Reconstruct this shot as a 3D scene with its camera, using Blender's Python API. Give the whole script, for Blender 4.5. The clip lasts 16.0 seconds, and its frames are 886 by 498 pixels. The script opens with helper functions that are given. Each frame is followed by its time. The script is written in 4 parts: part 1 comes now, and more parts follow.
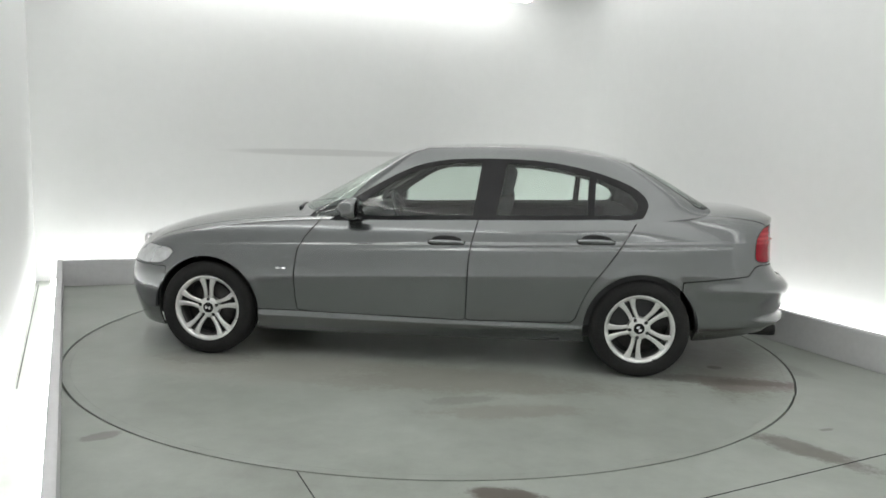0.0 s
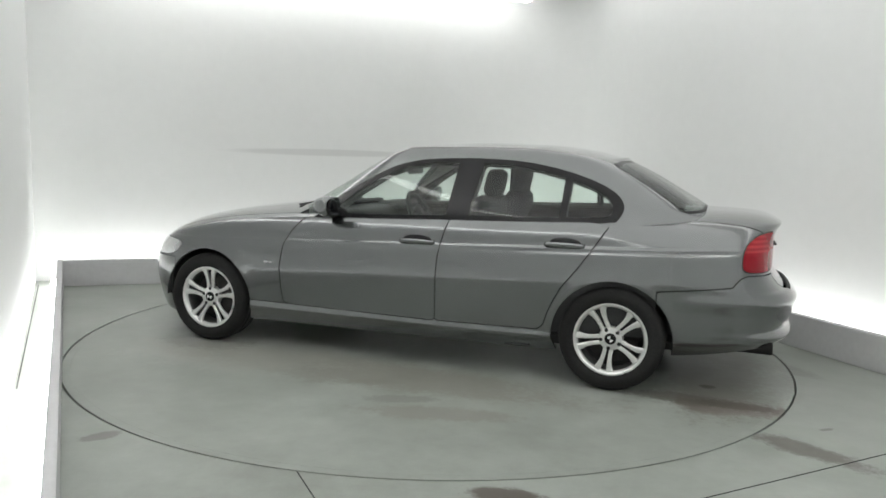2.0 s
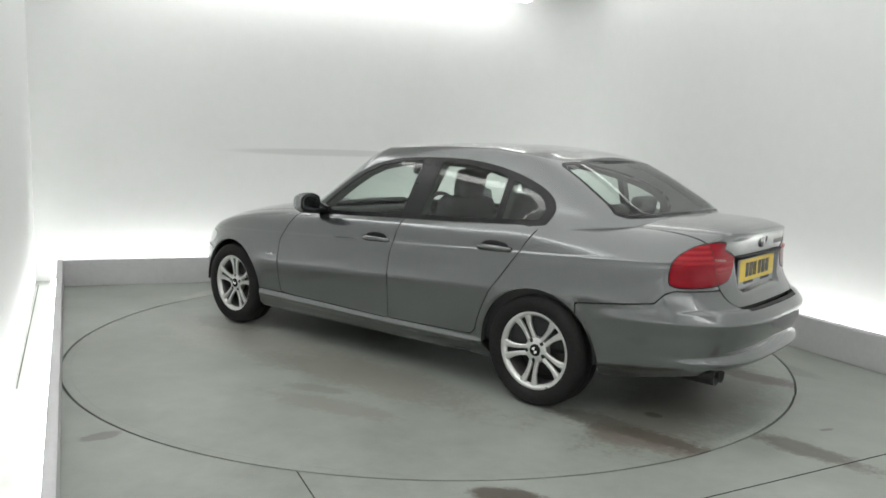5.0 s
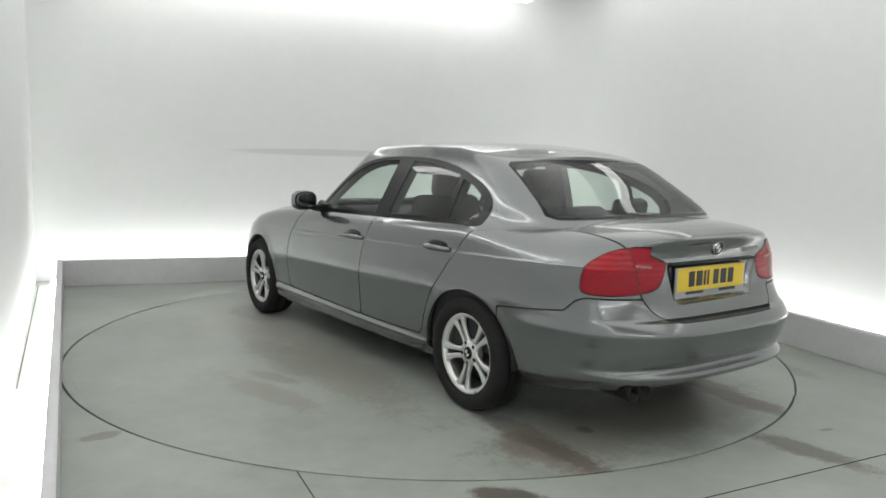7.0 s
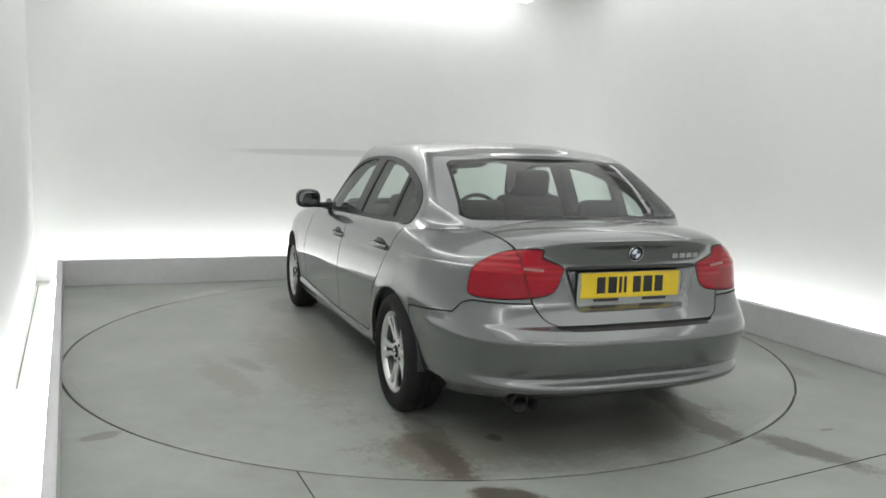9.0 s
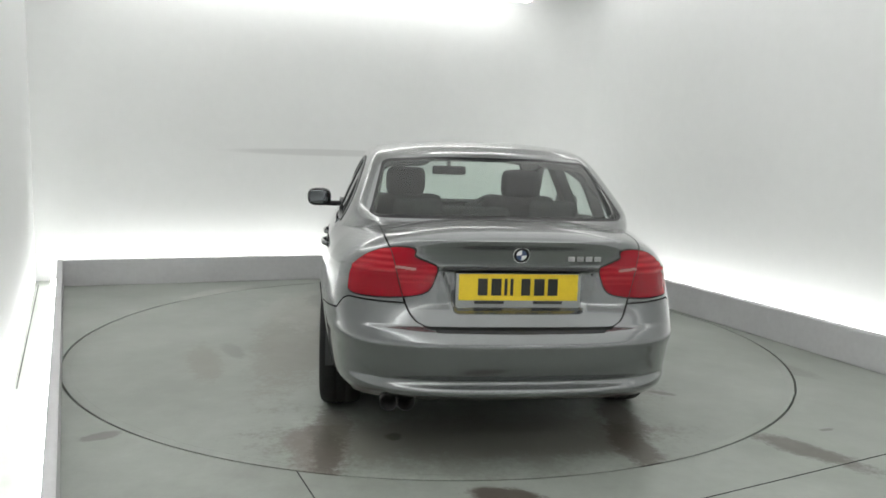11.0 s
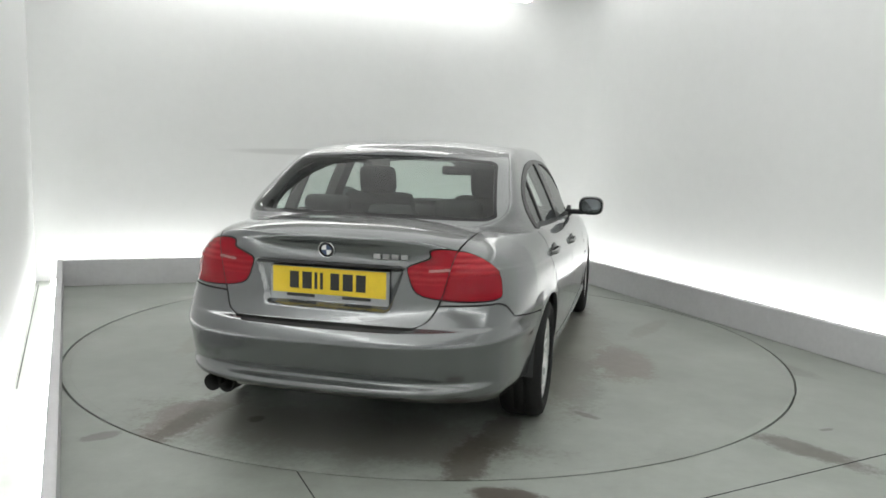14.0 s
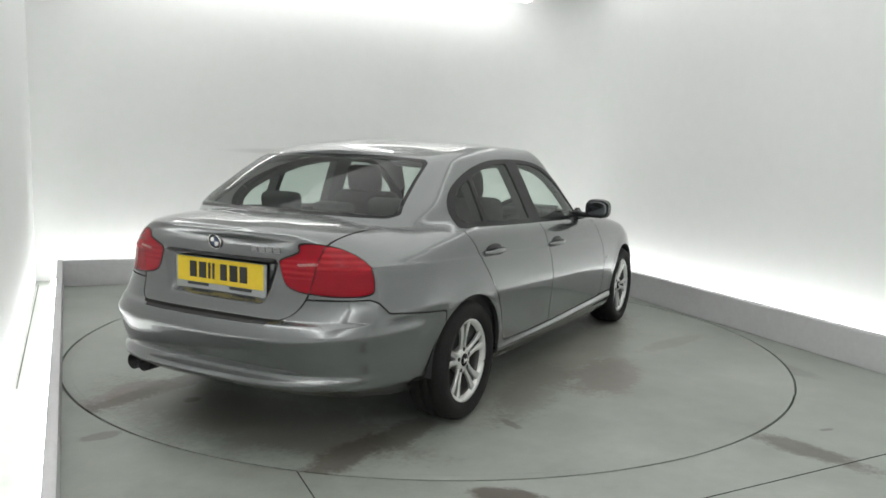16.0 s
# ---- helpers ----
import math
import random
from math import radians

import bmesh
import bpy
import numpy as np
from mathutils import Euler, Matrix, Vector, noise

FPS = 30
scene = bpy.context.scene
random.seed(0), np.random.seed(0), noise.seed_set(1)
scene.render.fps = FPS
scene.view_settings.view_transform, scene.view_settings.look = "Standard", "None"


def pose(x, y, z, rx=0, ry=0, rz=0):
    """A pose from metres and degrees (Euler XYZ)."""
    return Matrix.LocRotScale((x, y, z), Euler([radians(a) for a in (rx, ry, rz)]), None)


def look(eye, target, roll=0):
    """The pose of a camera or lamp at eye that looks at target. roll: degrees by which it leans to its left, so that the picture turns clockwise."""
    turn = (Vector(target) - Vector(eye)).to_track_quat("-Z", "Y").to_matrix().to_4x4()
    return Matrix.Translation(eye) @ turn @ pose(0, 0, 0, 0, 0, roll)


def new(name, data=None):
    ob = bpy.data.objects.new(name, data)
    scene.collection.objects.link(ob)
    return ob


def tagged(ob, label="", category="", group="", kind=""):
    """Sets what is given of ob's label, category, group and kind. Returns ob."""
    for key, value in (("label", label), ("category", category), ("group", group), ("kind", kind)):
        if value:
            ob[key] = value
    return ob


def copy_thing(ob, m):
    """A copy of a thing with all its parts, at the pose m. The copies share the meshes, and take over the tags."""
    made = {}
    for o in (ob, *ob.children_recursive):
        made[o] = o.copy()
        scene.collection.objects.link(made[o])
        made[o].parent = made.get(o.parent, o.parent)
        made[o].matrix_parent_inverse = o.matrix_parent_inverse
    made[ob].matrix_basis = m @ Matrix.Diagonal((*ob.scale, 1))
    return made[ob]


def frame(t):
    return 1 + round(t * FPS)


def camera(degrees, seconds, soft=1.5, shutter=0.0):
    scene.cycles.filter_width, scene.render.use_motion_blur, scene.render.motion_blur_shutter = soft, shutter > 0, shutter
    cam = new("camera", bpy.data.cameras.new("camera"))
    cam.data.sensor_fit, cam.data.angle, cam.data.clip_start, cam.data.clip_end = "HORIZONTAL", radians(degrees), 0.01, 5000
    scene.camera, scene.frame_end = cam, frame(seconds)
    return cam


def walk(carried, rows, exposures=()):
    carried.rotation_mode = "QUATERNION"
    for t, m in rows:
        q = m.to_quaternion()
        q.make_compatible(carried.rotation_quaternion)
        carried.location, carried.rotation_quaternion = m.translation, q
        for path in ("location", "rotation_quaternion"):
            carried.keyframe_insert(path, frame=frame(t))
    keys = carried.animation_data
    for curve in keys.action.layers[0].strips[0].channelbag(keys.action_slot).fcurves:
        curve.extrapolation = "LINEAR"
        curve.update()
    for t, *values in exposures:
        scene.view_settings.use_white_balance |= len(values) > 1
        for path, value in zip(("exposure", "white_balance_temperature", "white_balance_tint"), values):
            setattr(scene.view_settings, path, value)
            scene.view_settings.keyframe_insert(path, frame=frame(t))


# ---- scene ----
EYE = (0.0, -5.482, 1.3706)
AIM = (0.0635, -0.5242, 0.7274)
cam = camera(60.195, 16.0, soft=1.6)
walk(cam, [(0.0, look(EYE, AIM, 1.648)), (16.0, look(EYE, AIM, 1.648))])

# ---- world and light ----
world = bpy.data.worlds.new("world")
scene.world = world
world.use_nodes = True
world.node_tree.nodes["Background"].inputs[0].default_value = (0.8, 0.85, 0.85, 1)
world.node_tree.nodes["Background"].inputs[1].default_value = 0.02
scene.view_settings.exposure = 0.06
TOP_GLOW, LOW_GLOW, FILL_GLOW = 6.6, 13.4, 0.74


# ---- materials ----
def nodes_of(name):
    m = bpy.data.materials.new(name)
    m.use_nodes = True
    nt = m.node_tree
    return m, nt, nt.nodes["Principled BSDF"]


def mat(name, color, rough=0.5, metal=0.0, coat=0.0, vary=0.0, size=8.0, gloss_vary=0.2, bump=0.0, bump_size=60.0, ior=1.5):
    """A surface with two scales of noise in colour and gloss, and fine relief."""
    m, nt, b = nodes_of(name)
    b.inputs["Base Color"].default_value = (*color, 1)
    b.inputs["Roughness"].default_value = rough
    b.inputs["Metallic"].default_value = metal
    b.inputs["IOR"].default_value = ior
    b.inputs["Coat Weight"].default_value = coat
    b.inputs["Coat Roughness"].default_value = 0.03
    tc = nt.nodes.new("ShaderNodeTexCoord")
    if vary > 0:
        n1 = nt.nodes.new("ShaderNodeTexNoise")
        n1.inputs["Scale"].default_value = size
        n1.inputs["Detail"].default_value = 6
        nt.links.new(tc.outputs["Object"], n1.inputs["Vector"])
        n2 = nt.nodes.new("ShaderNodeTexNoise")
        n2.inputs["Scale"].default_value = size * 9
        nt.links.new(tc.outputs["Object"], n2.inputs["Vector"])
        add = nt.nodes.new("ShaderNodeMath")
        nt.links.new(n1.outputs[0], add.inputs[0])
        nt.links.new(n2.outputs[0], add.inputs[1])
        r = nt.nodes.new("ShaderNodeMapRange")
        r.inputs[1].default_value, r.inputs[2].default_value = 0.7, 1.3
        r.inputs[3].default_value, r.inputs[4].default_value = 1 - vary, 1 + vary
        nt.links.new(add.outputs[0], r.inputs[0])
        mul = nt.nodes.new("ShaderNodeVectorMath")
        mul.operation = "SCALE"
        mul.inputs[0].default_value = color
        nt.links.new(r.outputs[0], mul.inputs["Scale"])
        nt.links.new(mul.outputs[0], b.inputs["Base Color"])
        r2 = nt.nodes.new("ShaderNodeMapRange")
        r2.inputs[3].default_value, r2.inputs[4].default_value = rough * (1 - gloss_vary), min(1, rough * (1 + gloss_vary))
        nt.links.new(n1.outputs[0], r2.inputs[0])
        nt.links.new(r2.outputs[0], b.inputs["Roughness"])
    if bump > 0:
        n3 = nt.nodes.new("ShaderNodeTexNoise")
        n3.inputs["Scale"].default_value = bump_size
        n3.inputs["Detail"].default_value = 4
        nt.links.new(tc.outputs["Object"], n3.inputs["Vector"])
        bp = nt.nodes.new("ShaderNodeBump")
        bp.inputs["Strength"].default_value = bump
        bp.inputs["Distance"].default_value = 0.01
        nt.links.new(n3.outputs[0], bp.inputs["Height"])
        nt.links.new(bp.outputs[0], b.inputs["Normal"])
    return m


def glow(name, color, strength):
    m, nt, b = nodes_of(name)
    b.inputs["Base Color"].default_value = (0.9, 0.9, 0.9, 1)
    b.inputs["Emission Color"].default_value = (*color, 1)
    b.inputs["Emission Strength"].default_value = strength
    return m


def pane(name, tint, gloss=0.02):
    """Clear tinted pane: light passes straight, with mirror gloss by Fresnel."""
    m, nt, b = nodes_of(name)
    nt.nodes.remove(b)
    out = nt.nodes["Material Output"]
    tr = nt.nodes.new("ShaderNodeBsdfTransparent")
    tr.inputs[0].default_value = (*tint, 1)
    gl = nt.nodes.new("ShaderNodeBsdfGlossy")
    gl.inputs["Roughness"].default_value = gloss
    lw = nt.nodes.new("ShaderNodeLayerWeight")
    lw.inputs[0].default_value = 0.5
    pw = nt.nodes.new("ShaderNodeMath")
    pw.operation = "POWER"
    pw.inputs[1].default_value = 4.5
    nt.links.new(lw.outputs["Facing"], pw.inputs[0])
    fr = nt.nodes.new("ShaderNodeMath")
    fr.operation = "MULTIPLY_ADD"
    fr.inputs[1].default_value, fr.inputs[2].default_value = 0.9, 0.05
    nt.links.new(pw.outputs[0], fr.inputs[0])
    mx = nt.nodes.new("ShaderNodeMixShader")
    nt.links.new(fr.outputs[0], mx.inputs[0])
    nt.links.new(tr.outputs[0], mx.inputs[1])
    nt.links.new(gl.outputs[0], mx.inputs[2])
    nt.links.new(mx.outputs[0], out.inputs[0])
    return m


PAINT = mat("metallic_grey_paint", (0.174, 0.182, 0.184), 0.24, 0.86, 1.0, vary=0.03, size=1.7, gloss_vary=0.06)
GLASS = pane("tinted_glass", (0.84, 0.91, 0.87))
REAR_GLASS = pane("heated_rear_glass", (0.72, 0.80, 0.76))
TRIM = mat("gloss_black_trim", (0.012, 0.012, 0.013), 0.25, vary=0.1, ior=1.35)
PLASTIC = mat("black_plastic", (0.025, 0.026, 0.027), 0.6, vary=0.15, bump=0.1, bump_size=200)
RUBBER = mat("tyre_rubber", (0.017, 0.017, 0.0168), 0.75, ior=1.3, vary=0.25, size=12, bump=0.15, bump_size=120)
MARK = mat("worn_bright_metal", (0.34, 0.34, 0.34), 0.35, 0.8)
# rim barrel darker than the spokes: shade behind them, and brake dust
BARREL = mat("dusty_shaded_alloy", (0.11, 0.11, 0.108), 0.5, 0.5, vary=0.2, size=30)
ALLOY = mat("silver_alloy", (0.70, 0.70, 0.69), 0.30, 0.75, 0.5, vary=0.05, size=20)
# disc steel coloured dark for the shade behind the spokes
STEEL = mat("brake_steel", (0.07, 0.068, 0.066), 0.45, 0.7, vary=0.2, size=30)
CHROME = mat("chrome", (0.75, 0.75, 0.75), 0.12, 1.0)
CLOTH = mat("charcoal_cloth", (0.024, 0.025, 0.026), 0.9, vary=0.2, size=30)
YELLOW = mat("plate_yellow", (0.78, 0.56, 0.02), 0.35, vary=0.04)
INK = mat("plate_black", (0.015, 0.015, 0.015), 0.4)


def lens(name, plain, rib, low, high):
    """Red lamp lens: plain below, with pale horizontal ribs from the height low to high."""
    m, nt, b = nodes_of(name)
    L = nt.links.new
    tc, wv, sp, lo, hi, mu, mu2, mc, bp = (nt.nodes.new(k) for k in ("ShaderNodeTexCoord", "ShaderNodeTexWave", "ShaderNodeSeparateXYZ", "ShaderNodeMapRange", "ShaderNodeMapRange", "ShaderNodeMath", "ShaderNodeMath", "ShaderNodeMix", "ShaderNodeBump"))
    wv.bands_direction, wv.wave_profile = "Z", "SIN"
    wv.inputs["Scale"].default_value, wv.inputs["Distortion"].default_value = 11.6, 0.4
    mu.operation = mu2.operation = "MULTIPLY"
    mc.data_type = "RGBA"
    lo.inputs[1].default_value, lo.inputs[2].default_value = low - 0.004, low + 0.004
    hi.inputs[1].default_value, hi.inputs[2].default_value = high + 0.004, high - 0.004
    L(tc.outputs["Object"], wv.inputs["Vector"])
    L(tc.outputs["Object"], sp.inputs[0])
    L(sp.outputs["Z"], lo.inputs[0])
    L(sp.outputs["Z"], hi.inputs[0])
    L(lo.outputs[0], mu.inputs[0])
    L(hi.outputs[0], mu.inputs[1])
    L(mu.outputs[0], mu2.inputs[0])
    L(wv.outputs["Fac"], mu2.inputs[1])
    L(mu2.outputs[0], mc.inputs[0])
    mc.inputs[6].default_value, mc.inputs[7].default_value = (*plain, 1), (*rib, 1)
    L(mc.outputs[2], b.inputs["Base Color"])
    bp.inputs["Strength"].default_value, bp.inputs["Distance"].default_value = 0.25, 0.004
    L(mu2.outputs[0], bp.inputs["Height"])
    L(bp.outputs[0], b.inputs["Normal"])
    b.inputs["Roughness"].default_value = 0.15
    b.inputs["Coat Weight"].default_value = 0.1
    b.inputs["IOR"].default_value = 1.36
    return m


RED = lens("red_lens_ribbed", (0.27, 0.001, 0.010), (0.43, 0.020, 0.030), 0.835, 0.945)
RED_PALE = lens("red_lens_inner", (0.30, 0.001, 0.011), (0.39, 0.015, 0.024), 0.80, 0.88)
LAMP = mat("headlamp_glass", (0.68, 0.69, 0.70), 0.16, 0.7, coat=1.0, vary=0.25, size=20)
BLUE = mat("roundel_blue", (0.03, 0.06, 0.14), 0.3)
WHITE = mat("roundel_white", (0.8, 0.8, 0.8), 0.3)
WALL = mat("white_backdrop", (0.78, 0.79, 0.785), 0.85, vary=0.012, size=1.2, bump=0.03, bump_size=14)


def banded(name, color, place, turn, size, mark, strength):
    """White backdrop with one long soft darker band."""
    m = mat(name, color, 0.85, vary=0.012, size=1.2, bump=0.03, bump_size=14)
    nt = m.node_tree
    b = nt.nodes["Principled BSDF"]
    N, L = nt.nodes.new, nt.links.new
    tc, mp, ln, mr, mc = (N(k) for k in ("ShaderNodeTexCoord", "ShaderNodeMapping", "ShaderNodeVectorMath", "ShaderNodeMapRange", "ShaderNodeMix"))
    mp.vector_type, ln.operation, mr.interpolation_type, mc.data_type = "TEXTURE", "LENGTH", "SMOOTHSTEP", "RGBA"
    mp.inputs["Location"].default_value, mp.inputs["Scale"].default_value = place, size
    mp.inputs["Rotation"].default_value = (0, 0, radians(turn))
    mr.inputs[1].default_value, mr.inputs[2].default_value, mr.inputs[3].default_value, mr.inputs[4].default_value = 0.55, 1.0, strength, 0.0
    L(tc.outputs["Object"], mp.inputs[0])
    L(mp.outputs[0], ln.inputs[0])
    L(ln.outputs["Value"], mr.inputs[0])
    L(mr.outputs[0], mc.inputs[0])
    L(b.inputs["Base Color"].links[0].from_socket, mc.inputs[6])
    mc.inputs[7].default_value = (*mark, 1)
    L(mc.outputs[2], b.inputs["Base Color"])
    return m


BACKDROP = banded("white_backdrop_banded", (0.78, 0.79, 0.785), (-0.98 - 0.15 * 0.945, 2.835 - 0.15 * 0.327, 1.305), 19.1, (1.25, 0.5, 0.045), (0.62, 0.625, 0.62), 0.8)
CEILING = mat("grey_ceiling", (0.52, 0.52, 0.52), 0.9, vary=0.03, size=2)
KERB = mat("grey_kerb_paint", (0.56, 0.56, 0.57), 0.6, vary=0.04, size=3, bump=0.05, bump_size=40)
LED_TOP = glow("led_top", (1.0, 1.0, 0.98), TOP_GLOW)
LED_TOP_DIM = glow("led_top_dim", (1.0, 1.0, 0.98), TOP_GLOW * 0.40)
LED_LOW_SIDE = glow("led_low_side", (1.0, 1.0, 0.98), LOW_GLOW * 0.78)
# stronger fill for the added strip behind the camera
LED_FRONT_FILL = glow("led_front_fill", (1.0, 1.0, 0.98), TOP_GLOW * 1.7)
LED_LOW = glow("led_low", (1.0, 1.0, 0.98), LOW_GLOW)
LED_FILL = glow("led_fill", (1.0, 1.0, 0.98), FILL_GLOW)
SEAM = mat("dark_joint", (0.03, 0.032, 0.03), 0.9)


def floor_paint(name, stains):
    """Grey-green floor paint, scuffed, with stains and broad patches: x, y, length, width, turn in degrees, colour,
    strength.
    """
    m, nt, b = nodes_of(name)
    L, N = nt.links.new, nt.nodes.new
    tc = N("ShaderNodeTexCoord")

    def noise_at(scale, detail, rough=0.6):
        n = N("ShaderNodeTexNoise")
        n.inputs["Scale"].default_value, n.inputs["Detail"].default_value = scale, detail
        n.inputs["Roughness"].default_value = rough
        L(tc.outputs["Object"], n.inputs["Vector"])
        return n.outputs[0]

    big, mid, fine = noise_at(0.9, 4), noise_at(5, 8, 0.7), noise_at(26, 6, 0.75)
    ramp = N("ShaderNodeValToRGB")
    ramp.color_ramp.elements[0].position, ramp.color_ramp.elements[1].position = 0.34, 0.67
    ramp.color_ramp.elements[0].color = (0.225, 0.243, 0.216, 1)
    ramp.color_ramp.elements[1].color = (0.380, 0.410, 0.377, 1)
    mixn = N("ShaderNodeMix")
    mixn.inputs[0].default_value = 0.45
    L(big, mixn.inputs[2])
    L(mid, mixn.inputs[3])
    L(mixn.outputs[0], ramp.inputs[0])
    col = ramp.outputs[0]
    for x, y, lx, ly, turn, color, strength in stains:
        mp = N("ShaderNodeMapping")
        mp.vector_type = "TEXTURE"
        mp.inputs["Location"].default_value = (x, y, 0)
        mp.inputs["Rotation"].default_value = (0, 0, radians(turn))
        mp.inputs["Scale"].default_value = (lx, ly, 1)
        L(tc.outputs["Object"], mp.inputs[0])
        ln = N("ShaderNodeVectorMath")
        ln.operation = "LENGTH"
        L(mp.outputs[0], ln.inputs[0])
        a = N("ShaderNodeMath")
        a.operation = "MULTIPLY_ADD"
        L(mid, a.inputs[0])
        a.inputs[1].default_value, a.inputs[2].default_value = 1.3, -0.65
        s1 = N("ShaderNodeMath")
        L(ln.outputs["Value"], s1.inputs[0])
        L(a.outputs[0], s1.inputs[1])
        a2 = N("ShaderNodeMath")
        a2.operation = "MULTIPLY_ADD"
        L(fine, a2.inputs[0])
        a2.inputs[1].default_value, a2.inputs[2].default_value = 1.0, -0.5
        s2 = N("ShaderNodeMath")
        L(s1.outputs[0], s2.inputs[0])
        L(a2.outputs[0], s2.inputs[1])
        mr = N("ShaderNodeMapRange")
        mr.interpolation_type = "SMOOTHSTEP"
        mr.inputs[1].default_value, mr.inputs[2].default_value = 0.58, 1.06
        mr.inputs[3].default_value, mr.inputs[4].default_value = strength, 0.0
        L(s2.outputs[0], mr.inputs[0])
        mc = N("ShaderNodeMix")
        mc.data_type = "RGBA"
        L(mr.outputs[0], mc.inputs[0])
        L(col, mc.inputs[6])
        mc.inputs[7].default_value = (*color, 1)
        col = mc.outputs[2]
    L(col, b.inputs["Base Color"])
    rr = N("ShaderNodeMapRange")
    rr.inputs[1].default_value, rr.inputs[2].default_value = 0.3, 0.7
    rr.inputs[3].default_value, rr.inputs[4].default_value = 0.30, 0.50
    L(mid, rr.inputs[0])
    L(rr.outputs[0], b.inputs["Roughness"])
    bp = N("ShaderNodeBump")
    bp.inputs["Strength"].default_value, bp.inputs["Distance"].default_value = 0.06, 0.004
    L(fine, bp.inputs["Height"])
    L(bp.outputs[0], b.inputs["Normal"])
    return m


OIL_BROWN, RUST, PINK, PALE = (0.09, 0.082, 0.066), (0.075, 0.056, 0.043), (0.190, 0.160, 0.138), (0.46, 0.47, 0.44)
FLOOR = floor_paint("floor_paint", [(-2.0, 1.5, 0.5, 0.14, 60, PALE, 0.4), (1.80, -2.0, 0.36, 0.11, -50, OIL_BROWN, 0.8), (0.32, -2.56, 0.2, 0.08, -10, RUST, 0.85), (-1.53, -2.04, 0.10, 0.055, 40, OIL_BROWN, 0.55), (2.05, -1.72, 0.05, 0.02, 20, OIL_BROWN, 0.6), (2.35, -0.6, 0.25, 0.12, -60, OIL_BROWN, 0.3)])
BROWN = (0.185, 0.165, 0.130)
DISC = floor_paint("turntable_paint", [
    # broad brown bands along the car's sides, under it and across its tail
    (0.2, 0.98, 1.7, 0.32, 0, BROWN, 0.45), (0.1, -1.0, 1.7, 0.30, 0, BROWN, 0.45), (-1.95, 0.0, 0.34, 1.05, 0, BROWN, 0.45), (0.6, 0.1, 1.1, 0.5, 20, BROWN, 0.35), (-0.6, 1.5, 0.5, 0.12, 15, BROWN, 0.4), (0.9, -1.55, 0.45, 0.10, -20, BROWN, 0.4),
    (1.0, 0.9, 0.9, 0.5, 10, PALE, 0.25), (-0.2, -1.38, 0.5, 0.22, 5, PINK, 0.7), (-0.7, -1.1, 0.7, 0.2, 10, OIL_BROWN, 0.3),
    # stains, dark patches at each wheel, and one broad faint patch below the tail
    (-2.02, 0.74, 0.38, 0.16, 5, PINK, 0.75), (-2.1, 0.70, 0.30, 0.09, 0, RUST, 0.7), (-1.80, 0.68, 0.34, 0.12, 0, OIL_BROWN, 0.6), (-1.9, 0.0, 0.6, 1.1, 0, OIL_BROWN, 0.25), (-2.08, -0.75, 0.34, 0.11, 0, RUST, 0.72),
    (-1.72, -0.82, 0.34, 0.12, 0, OIL_BROWN, 0.7), (-1.93, 0.385, 0.055, 0.045, 0, OIL_BROWN, 0.95), (-1.33, -1.22, 0.09, 0.03, 60, OIL_BROWN, 0.6),
    (-0.35, 1.36, 0.26, 0.07, 20, OIL_BROWN, 0.3), (1.38, -0.85, 0.45, 0.22, 0, OIL_BROWN, 0.45), (1.38, 0.80, 0.4, 0.2, 0, OIL_BROWN, 0.35)])


# ---- mesh helpers ----
def obj(name, bm, material, parent=None, smooth=False):
    me = bpy.data.meshes.new(name)
    bm.to_mesh(me)
    bm.free()
    me.materials.append(material)
    if smooth:
        me.shade_smooth()
    ob = new(name, me)
    if parent:
        ob.parent = parent
    return ob


def part(name, bm, material, parent, label="", smooth=True):
    ob = obj(name, bm, material, parent, smooth)
    if label:
        tagged(ob, label)
    return ob


def box(bm, cx, cy, cz, sx, sy, sz, turn=0.0, bevel=0.0, m=None):
    """A bevelled box into bm, turned about z by degrees."""
    r = bmesh.ops.create_cube(bm, size=1)
    vs = r["verts"]
    bmesh.ops.scale(bm, vec=(sx, sy, sz), verts=vs)
    if bevel:
        es = list({e for v in vs for e in v.link_edges})
        g = bmesh.ops.bevel(bm, geom=es, offset=bevel, segments=2, affect="EDGES", profile=0.5)
        vs = list({v for f in g["faces"] for v in f.verts} | {v for v in vs if v.is_valid})
    bmesh.ops.transform(bm, matrix=(m or Matrix()) @ pose(cx, cy, cz, 0, 0, turn), verts=vs)


def tube(bm, profile, m=Matrix(), n=48, close=False):
    """A profile of (radius, y) turned about the y axis."""
    rings = []
    for r, y in profile:
        rings.append([bm.verts.new(m @ Vector((r * math.cos(a), y, r * math.sin(a)))) for a in (2 * math.pi * k / n for k in range(n))])
    pairs = list(zip(rings, rings[1:])) + ([(rings[-1], rings[0])] if close else [])
    for a, b in pairs:
        for k in range(n):
            bm.faces.new((a[k], a[(k + 1) % n], b[(k + 1) % n], b[k]))


def prism(bm, pts, lo, hi, m=Matrix()):
    """A polygon in x and z, run from y = lo to y = hi."""
    a = [bm.verts.new(m @ Vector((x, lo, z))) for x, z in pts]
    b = [bm.verts.new(m @ Vector((x, hi, z))) for x, z in pts]
    bm.faces.new(a)
    bm.faces.new(b[::-1])
    for k in range(len(pts)):
        j = (k + 1) % len(pts)
        bm.faces.new((a[j], a[k], b[k], b[j]))
    bmesh.ops.recalc_face_normals(bm, faces=bm.faces[:])


